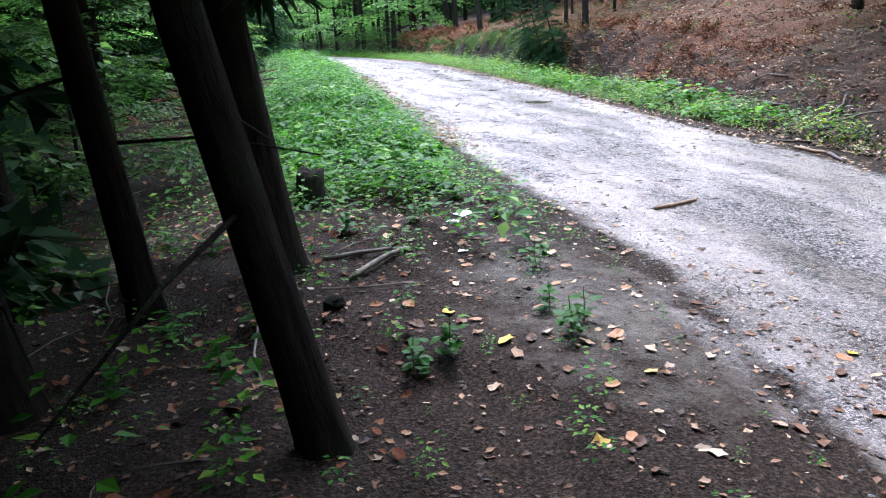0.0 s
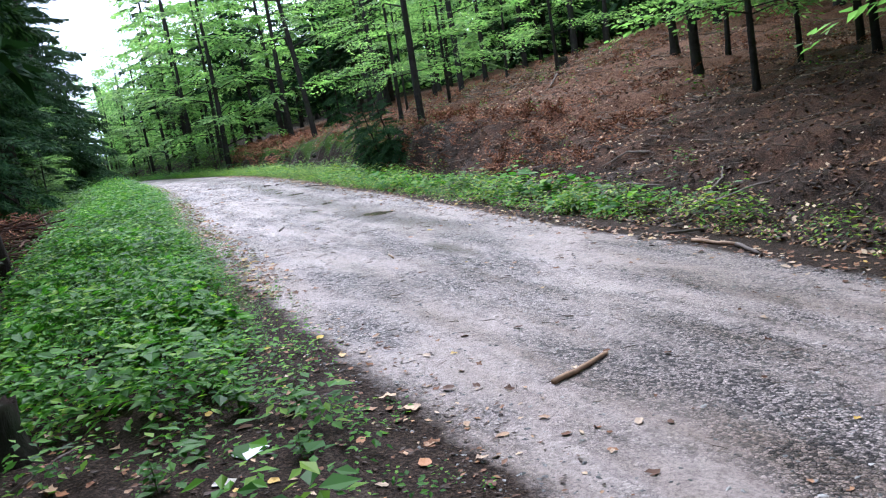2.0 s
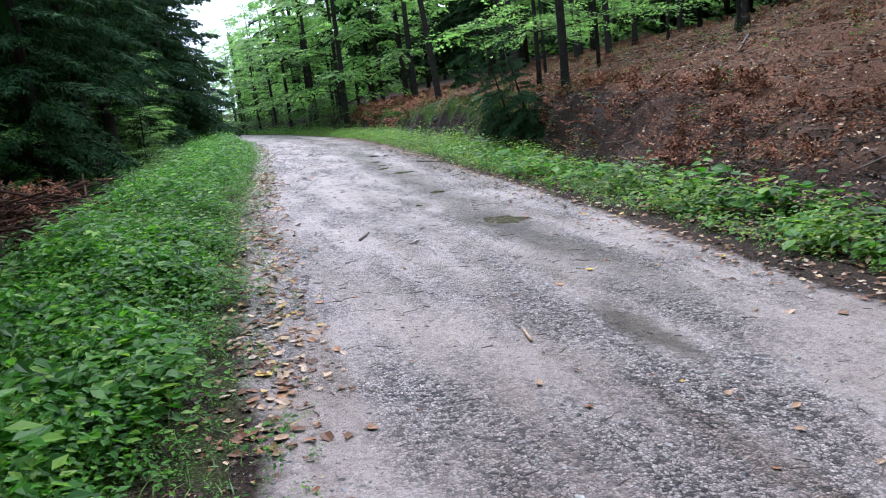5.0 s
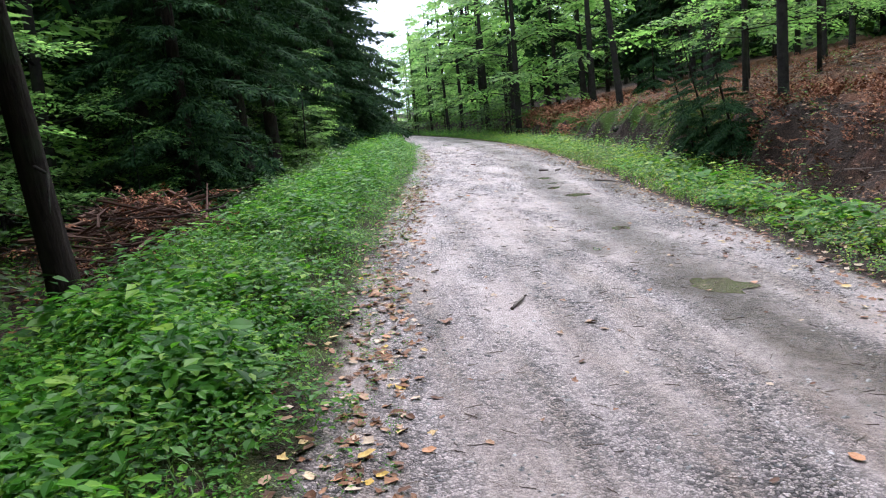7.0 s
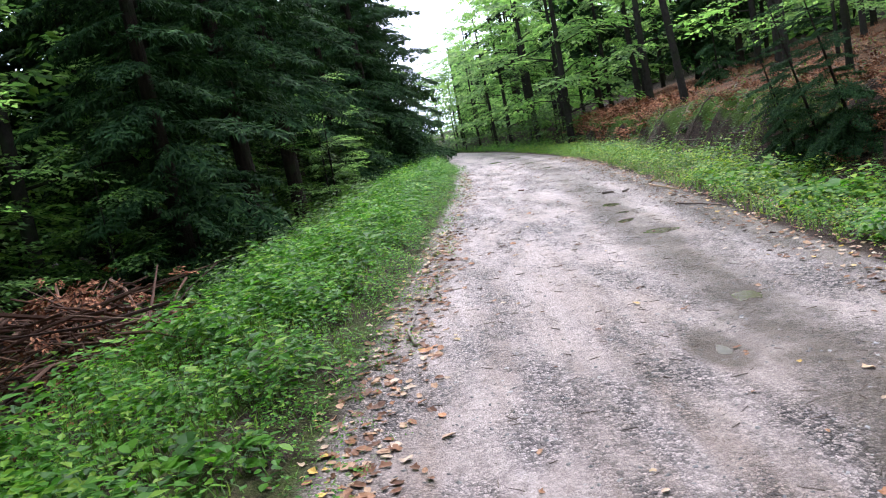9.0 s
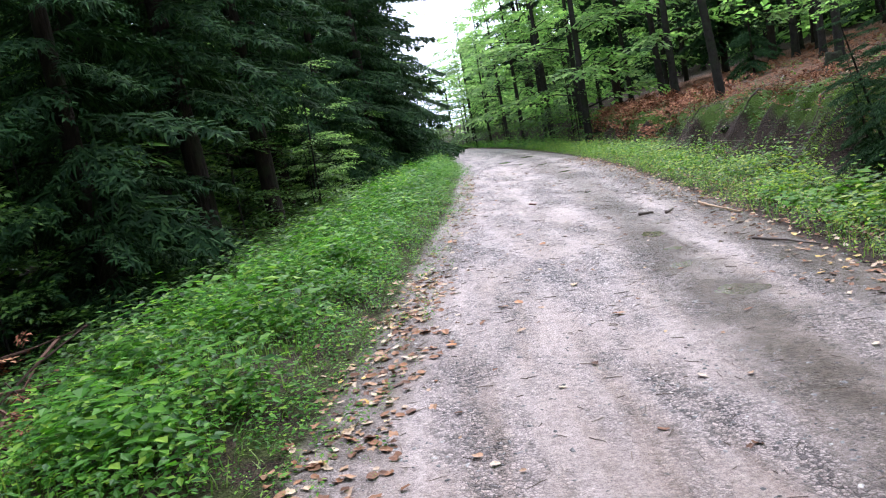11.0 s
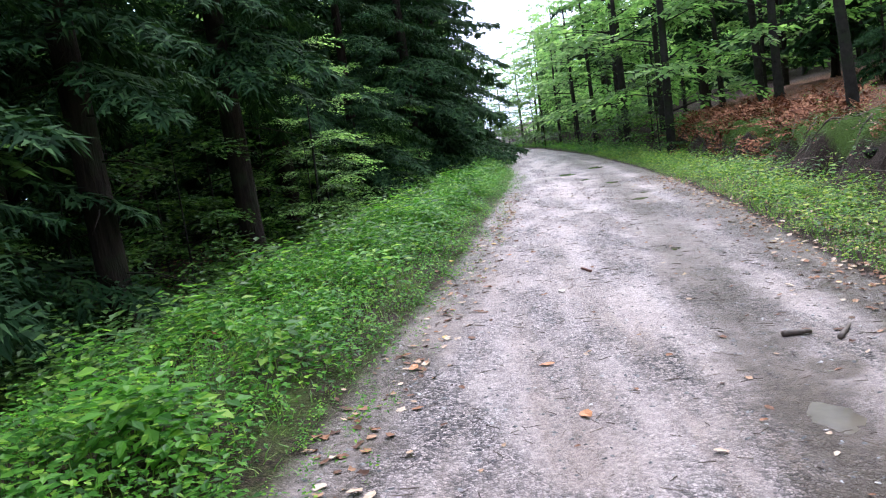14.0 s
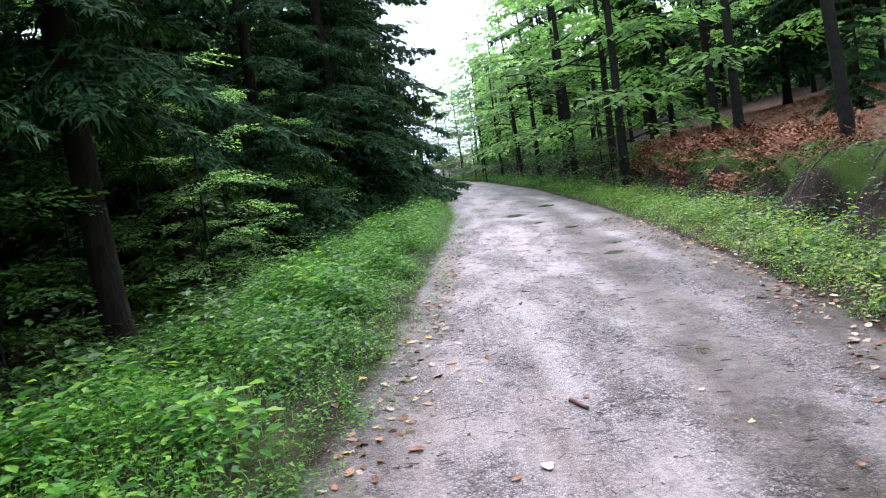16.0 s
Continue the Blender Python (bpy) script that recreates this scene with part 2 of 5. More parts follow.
# ---- the lie of the land ----
ROAD_Y = [-60, -30, -22, -18, -14, -10, -6, -2, 2, 6, 10, 15, 20, 35, 60, 90]
ROAD_L = [-9.0, -4.2, -3.05, -2.2, -2.15, -1.75, -1.5, -1.1, -0.75, -0.4, -0.2, 0.05, 0.2, 0.0, -1.5, -6.0]
ROAD_R = [-4.5, 0.2, 1.2, 1.4, 1.55, 1.55, 1.75, 1.95, 2.3, 2.55, 2.85, 3.0, 3.2, 3.2, 1.8, -2.5]


def road_left(y):
    return np.interp(y, ROAD_Y, ROAD_L)


def road_right(y):
    return np.interp(y, ROAD_Y, ROAD_R)


def ease(a, b, v):
    u = np.clip((v - a) / (b - a), 0, 1)
    return u * u * (3 - 2 * u)


def wob(x, y, s, k=0.0):
    """A cheap smooth unevenness of wavelength about 6 s."""
    return (np.sin(x / s + 1.3 * k + 0.7 * np.sin(y / s * 0.8 + k)) * np.cos(y / s * 1.1 - 0.5 * k + 0.6 * np.sin(x / s * 0.9))
            + 0.5 * np.sin(x / s * 2.3 + y / s * 1.7 + k))


def road_height(x, y):
    yy = np.clip(y, -30, 20)
    xx = np.clip(x, -5, 3.5)
    z = (-0.0496 * xx + 0.00736 * yy - 0.000652 * xx * xx + 0.000547 * xx * yy - 0.000651 * yy * yy - 0.0000236 * xx * yy * yy)
    return z - 0.016 * np.clip(y - 20, 0, 200)


# hollows in the road: x, y, half-length across, half-length along, depth
HOLLOWS = [(0.62, -8.0, 0.3, 0.45, 0.032), (0.3, -6.3, 0.16, 0.4, 0.035), (0.85, -5.2, 0.2, 0.3, 0.03), (1.1, -2.0, 0.3, 0.4, 0.035),
           (1.05, -1.0, 0.2, 0.3, 0.03), (1.2, -0.2, 0.25, 0.3, 0.03), (1.25, 0.75, 0.2, 0.32, 0.035), (1.55, 1.35, 0.13, 0.2, 0.03),
           (1.53, 5.6, 0.14, 0.22, 0.03), (1.95, 11.0, 0.28, 0.4, 0.035), (2.25, 12.2, 0.25, 0.3, 0.03), (1.6, 17.0, 0.25, 0.5, 0.035),
           (1.3, 19.5, 0.3, 0.6, 0.035), (2.35, 22.4, 0.35, 0.6, 0.035), (0.06, -12.1, 0.13, 0.6, 0.02), (2.0, 15.2, 0.2, 0.3, 0.03)]


def height(x, y):
    x, y = np.asarray(x, float), np.asarray(y, float)
    xl, xr = road_left(y), road_right(y)
    z = road_height(x, y)
    inside = ease(-0.1, 0.5, np.minimum(x - xl, xr - x))
    z = z + 0.004 * wob(x, y, 0.35) * inside + 0.003 * wob(x, y, 0.11, 2.0) * inside
    for hx, hy, a, b, dep in HOLLOWS:
        z = z - dep * np.exp(-(((x - hx) / a) ** 2 + ((y - hy) / b) ** 2) * 1.2)
    # the bank and the hillside
    d = x - xr
    steep = ease(-9, -1, y)
    top = 0.25 + 0.72 * steep - 0.15 * ease(6, 13, y)
    foot = 1.0 + 1.45 * steep
    rise = top * ease(foot + 0.15 * wob(x, y, 0.5, 2.0) * steep, foot + 2.6 - 1.85 * steep, d)
    z = z - 0.16 * steep * np.exp(-((d - 1.9) / 0.7) ** 2)
    hill = np.clip(d - 1.8 - 1.4 * steep, 0, 200)
    grade = 0.155 - 0.03 * ease(4, 14, y)
    north = grade * np.minimum(hill, 30) + 0.05 * np.clip(hill - 30, 0, 60)
    south = 0.2 * np.minimum(hill, 4.6) + 0.035 * np.clip(hill - 4.6, 0, 80)
    blend = ease(-9, 6, y)
    z = z + rise + south * (1 - blend) + north * blend
    z = z - 0.05 * np.exp(-((d - 0.85) / 0.45) ** 2)
    z = z + 0.06 * steep * (wob(x, y, 0.16, 7.0) + 0.8 * wob(x, y, 0.33, 2.0)) * np.exp(-((d - 2.9) / 0.6) ** 2)
    z = z + (0.10 * wob(x, y, 0.8, 1.0) + 0.05 * wob(x, y, 0.27, 4.0)) * ease(1.0, 2.4, d)
    # the verge and the falling wood floor
    e = xl - x
    drop0 = 1.5 + 2.2 * ease(-14, -19, y)
    z = z + 0.06 * np.exp(-((e - 0.8) / 0.6) ** 2)
    z = z - 0.55 * ease(drop0, drop0 + 2.6, e) - 0.06 * np.clip(e - drop0 - 1.0, 0, 40)
    z = z + (0.05 * wob(x, y, 0.7, 3.0) + 0.02 * wob(x, y, 0.2, 5.0)) * ease(0.2, 1.5, e)
    return z


def ground_at(x, y):
    return float(height(x, y))


# ---- mesh tools ----
def array_mesh(name, verts, faces, mat, smooth=False):
    """A mesh from numpy arrays; all faces have the same number of corners."""
    verts, faces = np.asarray(verts, np.float32), np.asarray(faces, np.int32)
    me = bpy.data.meshes.new(name)
    k = faces.shape[1]
    me.vertices.add(len(verts))
    me.vertices.foreach_set("co", verts.ravel())
    me.loops.add(faces.size)
    me.loops.foreach_set("vertex_index", faces.ravel())
    me.polygons.add(len(faces))
    me.polygons.foreach_set("loop_start", np.arange(0, faces.size, k, dtype=np.int32))
    me.polygons.foreach_set("use_smooth", np.full(len(faces), smooth))
    me.update(calc_edges=True)
    me.materials.append(mat)
    return me


def turns(yaw, pitch, roll):
    """Rotation matrices: roll about y, pitch about x, then yaw about z."""
    cy, sy, cp, sp, cr, sr = np.cos(yaw), np.sin(yaw), np.cos(pitch), np.sin(pitch), np.cos(roll), np.sin(roll)
    o, i = np.zeros_like(cy), np.ones_like(cy)
    rz = np.stack([cy, -sy, o, sy, cy, o, o, o, i], 1).reshape(-1, 3, 3)
    rx = np.stack([i, o, o, o, cp, -sp, o, sp, cp], 1).reshape(-1, 3, 3)
    ry = np.stack([cr, o, sr, o, i, o, -sr, o, cr], 1).reshape(-1, 3, 3)
    return rz @ rx @ ry


def strew(shape, at, turn, size):
    """Copies of a small shape (verts, faces) at many places, as one pair of arrays. size: (n,) or (n, 3)."""
    v, f = shape
    size = np.asarray(size, float)
    size = size[:, None] if size.ndim == 1 else size
    vv = np.einsum("nij,nkj->nki", turn, v[None] * size[:, None, :]) + at[:, None, :]
    ff = f[None] + (np.arange(len(at)) * len(v))[:, None, None]
    return vv.reshape(-1, 3), ff.reshape(-1, f.shape[1])


def merge(*pairs):
    vs, fs, o = [], [], 0
    for v, f in pairs:
        vs.append(v)
        fs.append(f + o)
        o += len(v)
    return np.concatenate(vs), np.concatenate(fs)


def tris(quads):
    q = np.asarray(quads)
    return np.concatenate([q[:, [0, 1, 2]], q[:, [0, 2, 3]]])


def tube(points, radii, sides=8):
    """A tapered tube through points, as triangles."""
    points, radii = np.asarray(points, float), np.asarray(radii, float)
    a = np.linspace(0, 2 * np.pi, sides, endpoint=False)
    rows = []
    for i, (p, r) in enumerate(zip(points, radii)):
        d = points[min(i + 1, len(points) - 1)] - points[max(i - 1, 0)]
        d = d / np.linalg.norm(d)
        u = np.cross(d, (0.3, 0.9, 0.1) if abs(d[1]) < 0.9 else (1, 0, 0))
        u = u / np.linalg.norm(u)
        w = np.cross(d, u)
        rows.append(p + r * (np.cos(a)[:, None] * u + np.sin(a)[:, None] * w))
    v = np.concatenate(rows)
    q = []
    for i in range(len(points) - 1):
        for j in range(sides):
            k = (j + 1) % sides
            q.append((i * sides + j, i * sides + k, (i + 1) * sides + k, (i + 1) * sides + j))
    f = tris(q)
    n = len(v)
    v = np.concatenate([v, points[-1:], points[:1]])
    m = (len(points) - 1) * sides
    caps = [(m + j, m + (j + 1) % sides, n) for j in range(sides)] + [((j + 1) % sides, j, n + 1) for j in range(sides)]
    return v, np.concatenate([f, np.array(caps)])


def part(name, pair, mat, parent, label="", smooth=False):
    ob = new(name, array_mesh(name, pair[0], pair[1], mat, smooth))
    ob.parent = parent
    if label:
        tagged(ob, label)
    return ob


# ---- ground and road: one sheet, to the horizon ----
def spread(lo, a, b, hi, step, n):
    out = [a - (a - lo) * (i / n) ** 2.2 for i in range(n, 0, -1)]
    out += list(np.arange(a, b, step))
    return np.array(out + [b + (hi - b) * (i / n) ** 2.2 for i in range(1, n + 1)])


gx, gy = spread(-420, -7, 8, 420, 0.12, 30), spread(-300, -23, 26, 520, 0.12, 32)
GX, GY = np.meshgrid(gx, gy)
GZ = height(GX, GY)
sheet = np.stack([GX, GY, GZ], -1).reshape(-1, 3)
nx, ny = len(gx), len(gy)
ii, jj = np.meshgrid(np.arange(nx - 1), np.arange(ny - 1))
first = (jj * nx + ii).ravel()
cells = np.stack([first, first + 1, first + nx + 1, first + nx], 1)


def zones(x, y):
    xl, xr = road_left(y), road_right(y)
    inside = np.minimum(x - xl + 0.24 * ease(-14, -11, y), xr - 0.05 + 0.25 * ease(-13, -7, y) - x)
    gravel = np.maximum(ease(-0.35, 0.3, inside), 0.6 * np.exp(-(((x + 3.0) / 0.9) ** 2 + ((y + 18.4) / 1.9) ** 2)))
    d, e = x - xr, xl - x
    moss = 0.72 * ease(2.65, 3.0, d) * ease(4.2, 3.6, d) * ease(-1, 4, y) * ease(40, 20, y) + 0.42 * ease(-0.05, 0.25, e) * ease(3, 1.5, e) * ease(-15, -13, y)
    rust = 0.85 * ease(3.2, 4.5, d) * ease(-9, -4, y) * ease(48, 36, y) + 0.3 * ease(1.0, 3.0, d) * ease(1, -5, y) + 0.15 * ease(-0.1, 0.2, d) + 0.1 * ease(0.0, 0.3, e)
    return gravel, moss, rust


def mud(x, y):
    """Soaked fines in and around the hollows of the road."""
    xl, xr = road_left(y), road_right(y)
    m = np.maximum(0.7 * ease(0.75, 0.0, xr - x) * ease(-9, -2, y), 0.55 * ease(0.5, 0.0, x - xl) * ease(-9, -3, y))
    m = np.maximum(m, 0.66 * np.exp(-((x - xr + 0.95) / 0.5) ** 2) * ease(-15, -9, y))
    m = np.maximum(m, ease(0.1, 0.5, xl - x))
    for hx, hy, a, b, dep in HOLLOWS:
        m = np.maximum(m, np.exp(-((((x - hx) / (1.15 * a)) ** 2 + ((y - hy) / (1.15 * b)) ** 2) ** 1.3)))
    return m


mid = sheet[cells].mean(1)
on_road = (mid[:, 0] > road_left(mid[:, 1]) - 0.12) & (mid[:, 0] < road_right(mid[:, 1]) + 0.12) & (mid[:, 1] > -60) & (mid[:, 1] < 90)
for name, pick, label in (("ground", ~on_road, "dark forest floor with leaf litter, rust-brown needles and moss"),
                          ("road", on_road, "damp grey gravel forest road with ruts and potholes")):
    f = cells[pick]
    used, inv = np.unique(f, return_inverse=True)
    ob = new(name, array_mesh(name, sheet[used], inv.reshape(f.shape), EARTH, True))
    g, mo, ru = zones(sheet[used][:, 0], sheet[used][:, 1])
    att = ob.data.attributes.new("zone", "FLOAT_COLOR", "POINT")
    att.data.foreach_set("color", np.stack([g, mo, ru, mud(sheet[used][:, 0], sheet[used][:, 1])], 1).astype(np.float32).ravel())
    tagged(ob, label, "ground" if name == "ground" else "road", "", "structure")


# the closed wood all round, far behind everything, open only where the road runs out
# the wall is added to keep low sky light out of the wood
ang = np.radians(np.concatenate([np.linspace(4, 357.5, 260)]))
rad = 66 + 4 * np.sin(ang * 9) + 3 * np.sin(ang * 23 + 1)
bx, by = rad * np.sin(ang) * 0.85, 22 + rad * np.cos(ang)
open_side = 0.9 * np.exp(-((np.degrees(ang) - 308) / 15) ** 2) + np.exp(-((np.degrees(ang) - 38) / 60) ** 2) + np.exp(-((np.degrees(ang) - 360) / 14) ** 2)
crest = 19 - 12.5 * np.clip(open_side, 0, 1) + 2.2 * np.sin(ang * 31) + 1.6 * np.sin(ang * 57 + 2) + 1.2 * np.sin(ang * 113)
foot_z = height(bx, by) - 1
rows = [np.stack([bx * k, by * k, foot_z * (1 - u) + (foot_z + crest) * u], 1) for u, k in ((0, 0.96), (0.35, 1.0), (0.7, 1.02), (1.0, 1.05))]
nb = len(ang)
wall_v = np.concatenate(rows)
wall_f = np.array([(i * nb + j, i * nb + j + 1, (i + 1) * nb + j + 1, (i + 1) * nb + j) for i in range(3) for j in range(nb - 1)])
tagged(new("backdrop", array_mesh("backdrop", wall_v, wall_f, BACKWOOD, True)), "added wall of far forest, shaded gaps put into its colour", "forest", "", "structure")

# ---- shapes of leaves, twigs and branches ----
rng = np.random.default_rng(7)
LEAF = (np.array([(0, 0, 0), (0.3, 0.42, 0.05), (0, 1, -0.06), (-0.3, 0.42, 0.05)], float), np.array([(0, 1, 2), (0, 2, 3)]))
BROAD = (np.array([(0, 0, 0), (0.3, 0.2, 0.06), (0.42, 0.5, 0.05), (0.22, 0.82, -0.02), (0, 1, -0.1), (-0.22, 0.82, -0.02), (-0.42, 0.5, 0.05), (-0.3, 0.2, 0.06), (0, 0.5, -0.02)], float),
         np.array([(8, 0, 1), (8, 1, 2), (8, 2, 3), (8, 3, 4), (8, 4, 5), (8, 5, 6), (8, 6, 7), (8, 7, 0)]))
SHOOT = (np.array([(-0.5, 0.12, 0), (0.5, 0.12, 0), (0, 1, -0.06)], float), np.array([(0, 1, 2)]))
BLADE = (np.array([(-0.5, 0, 0), (0.5, 0, 0), (0.4, 0.12, 0.5), (-0.4, 0.12, 0.5), (0, 0.45, 0.9)], float), np.array([(0, 1, 2), (0, 2, 3), (3, 2, 4)]))


def spruce_branch(seed, fine):
    """A drooping conifer branch along y, one metre long: side twigs set with short hanging shoots."""
    r = np.random.default_rng(seed)
    n, pairs = (15, 8) if fine else (9, 2)
    at, yaw, pitch, size = [], [], [], []
    for i in range(n):
        u = 0.1 + 0.9 * i / (n - 1)
        droop = -0.2 * u * u
        for s in (-1, 1):
            length = (0.38 * (1 - u) ** 0.8 + 0.1) * r.uniform(0.55, 1.2)
            a = -s * r.uniform(0.65, 1.15)
            fall = r.uniform(-0.5, -0.1)
            p = np.array((0, u + r.uniform(-0.03, 0.03), droop))
            way = np.array((-np.sin(a), np.cos(a), fall))
            at.append(p), yaw.append(a), pitch.append(fall)
            size.append((0.022 if fine else 0.13, length * 1.1, length))
            for k in range(pairs):
                w = (k + r.uniform(0.5, 1.0)) / pairs
                for s2 in (-1, 1):
                    at.append(p + way * length * w)
                    yaw.append(a + s2 * r.uniform(0.4, 1.1))
                    pitch.append(r.uniform(-1.0, 0.15))
                    long_ = (0.1 * (1.15 - w) + 0.035) * r.uniform(0.6, 1.3)
                    size.append((0.024, long_, 0.1) if fine else (0.085, long_ * 1.7, 0.1))
    at.append((0, 0, 0)), yaw.append(0.0), pitch.append(-0.14), size.append((0.025, 1.05, 1))
    return strew(SHOOT, np.array(at), turns(np.array(yaw), np.array(pitch), r.uniform(-0.7, 0.7, len(at))), np.array(size))


def leafy_spray(seed, leaves, leaf):
    """A flat twig with alternate leaves along y, one metre long."""
    r = np.random.default_rng(seed)
    u = np.linspace(0.08, 1, leaves)
    side = np.where(np.arange(leaves) % 2 == 0, 1, -1)
    reach = 0.28 * np.sin(np.pi * np.clip(u, 0.05, 0.95)) * r.uniform(0.0, 1.0, leaves)
    at = np.stack([side * reach, u - 0.2 * reach, -0.12 * u * u + r.uniform(-0.03, 0.03, leaves)], 1)
    yaw = -side * r.uniform(0.4, 1.1, leaves)
    return strew(LEAF, at, turns(yaw, r.uniform(-0.4, 0.15, leaves), r.uniform(-0.4, 0.4, leaves)), leaf * r.uniform(0.75, 1.2, leaves))


FINE = [spruce_branch(s, True) for s in (1, 2)]
PLAIN = [spruce_branch(s, False) for s in (3, 4)]
SPRAY = [leafy_spray(s, 22, 0.135) for s in (5, 6)]
SPRAY_MID = [leafy_spray(s, 20, 0.14) for s in (10, 14)]
SPRAY_FAR = [leafy_spray(s, 12, 0.27) for s in (8, 9)]
BRACKEN = [leafy_spray(s, 22, 0.2) for s in (16, 17)]
for k in range(2):
    BRACKEN[k][0][:, 0] *= 0.8


def stem(height_, radius, seed, bend=0.1):
    """A trunk with a flared foot, slightly crooked and uneven."""
    r = np.random.default_rng(seed)
    z = np.array([-0.35, 0.0, 0.12, 0.35, 0.8, 1.5, 2.5, 4.0, 6.0, 9.0, 13.0, 18.0, 24.0])
    z = np.append(z[z < height_ - 0.3], height_)
    k = np.interp(z, [-0.35, 0, 0.12, 0.35, 0.8, height_], [1.6, 1.32, 1.18, 1.07, 1.0, 0.12])
    ph = r.uniform(0, 6, 2)
    x = bend * radius * 2.5 * (np.sin(z * 0.45 + ph[0]) - np.sin(ph[0]))
    y = bend * radius * 2.5 * (np.sin(z * 0.4 + ph[1]) - np.sin(ph[1]))
    v, f = tube(np.stack([x, y, z], 1), k * radius, 12)
    lobes = 1 + 0.12 * np.sin(4 * np.arctan2(v[:, 1], v[:, 0]) + ph[0]) * np.exp(-np.clip(v[:, 2], 0, 9) * 2.5) + r.uniform(-0.035, 0.035, len(v))
    cx, cy = np.interp(v[:, 2], z, x), np.interp(v[:, 2], z, y)
    v[:, 0], v[:, 1] = cx + (v[:, 0] - cx) * lobes, cy + (v[:, 1] - cy) * lobes
    return (v, f), (z, x, y)


def tree_root(name, label, category, group):
    ob = new(name)
    ob.empty_display_size = 0.3
    return tagged(ob, label, category, group)


def spruce(seed, height_, radius, low, reach, branches, fine, label, dead=10):
    r = np.random.default_rng(seed)
    root = tree_root("spruce_tree", label, "tree", "conifers of the wood")
    body, (z, x, y) = stem(height_, radius, seed, 0.06)
    # dead snags on the bare part
    twigs = []
    for i in range(dead):
        h, a, length = r.uniform(0.5, max(low + 1.5, 2.0)), r.uniform(0, 6.28), r.uniform(0.3, 1.2)
        o = np.array((np.interp(h, z, x), np.interp(h, z, y), h))
        way = np.array((np.cos(a), np.sin(a), -0.15))
        side = np.array((-np.sin(a), np.cos(a), 0.2))
        twigs.append(tube([o, o + way * length * 0.5 + side * 0.05, o + way * length + (0, 0, -0.1)], [0.013, 0.009, 0.004], 5))
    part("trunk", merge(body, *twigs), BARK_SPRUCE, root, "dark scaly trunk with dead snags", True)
    h = low + (height_ - low) * np.linspace(0, 1, branches) ** 1.25
    h = h + r.uniform(-0.15, 0.15, branches)
    a = np.arange(branches) * 2.4 + r.uniform(-0.4, 0.4, branches)
    length = reach * np.clip(1.05 - (h - low) / (height_ - low), 0.05, 1) ** 0.65 * r.uniform(0.7, 1.15, branches)
    at = np.stack([np.interp(h, z, x), np.interp(h, z, y), h], 1)
    pitch = np.interp(h, [low, height_], [-0.28, 0.35]) + r.uniform(-0.12, 0.12, branches)
    kinds = FINE if fine else PLAIN
    pairs = []
    for k in range(2):
        pick = np.arange(branches) % 2 == k
        pairs.append(strew(kinds[k], at[pick], turns(a[pick], pitch[pick], r.uniform(-0.3, 0.3, pick.sum())), length[pick]))
    part("crown", merge(*pairs), LEAF_SPRUCE, root, "drooping dark green needle branches")
    return root


def beech(seed, height_, radius, low, reach, sprays, kinds, label, name="beech_tree", split=False, foliage=None):
    r = np.random.default_rng(seed)
    root = tree_root(name, label, "tree", "broadleaf trees of the wood")
    body, (z, x, y) = stem(height_, radius, seed, 0.12)
    limbs, at, yaw, pitch, size = [body], [], [], [], []
    n = max(5, sprays // 9)
    for i in range(n):
        h = low + (height_ * 0.94 - low) * (i / (n - 1)) ** (1.7 if split else 1.1)
        a = i * 2.4 + r.uniform(-0.5, 0.5)
        length = reach * (1.0 - 0.55 * i / n) * r.uniform(0.65, 1.15)
        up = r.uniform(0.05, 0.4)
        o = np.array((np.interp(h, z, x), np.interp(h, z, y), h))
        way = np.array((np.cos(a), np.sin(a), up))
        p1, p2 = o + way * length * 0.5, o + way * length + (0, 0, -0.1 * length)
        thick = max(0.008, radius * 0.28 * (1 - i / n))
        limbs.append(tube([o, p1, p2], [thick, thick * 0.6, 0.004], 5))
        for k in range(9):
            u = r.uniform(0.25, 1.0)
            p = o + (p2 - o) * u + (0, 0, 0.1 * np.sin(3.1 * u) * length)
            at.append(p), yaw.append(a - np.pi / 2 + r.uniform(-1.2, 1.2)), pitch.append(r.uniform(-0.35, 0.15))
            size.append(r.uniform(0.6, 1.25) * (0.55 + 0.14 * reach))
    at, yaw, pitch, size = np.array(at), np.array(yaw), np.array(pitch), np.array(size)
    if split:
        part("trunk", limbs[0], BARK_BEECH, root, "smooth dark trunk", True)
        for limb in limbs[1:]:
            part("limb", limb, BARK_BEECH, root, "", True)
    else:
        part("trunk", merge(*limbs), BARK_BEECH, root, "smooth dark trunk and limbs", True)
    pairs = []
    for k in range(2):
        pick = np.arange(len(at)) % 2 == k
        pairs.append(strew(kinds[k], at[pick], turns(yaw[pick], pitch[pick], r.uniform(-0.3, 0.3, pick.sum())), size[pick]))
    part("crown", merge(*pairs), foliage or LEAF_BEECH, root, "airy layered crown of light green leaves")
    return root


def stand(x, y, lean=(0, 0), turn=0.0, scale=1.0, girth=1.0):
    """The pose of a tree on the ground, leaning by lean metres a metre of height."""
    up = Vector((lean[0], lean[1], 1)).normalized()
    q = Vector((0, 0, 1)).rotation_difference(up)
    return Matrix.Translation((x, y, ground_at(x, y) - 0.03)) @ q.to_matrix().to_4x4() @ Matrix.Rotation(turn, 4, "Z") @ Matrix.Diagonal((scale * girth, scale * girth, scale, 1))


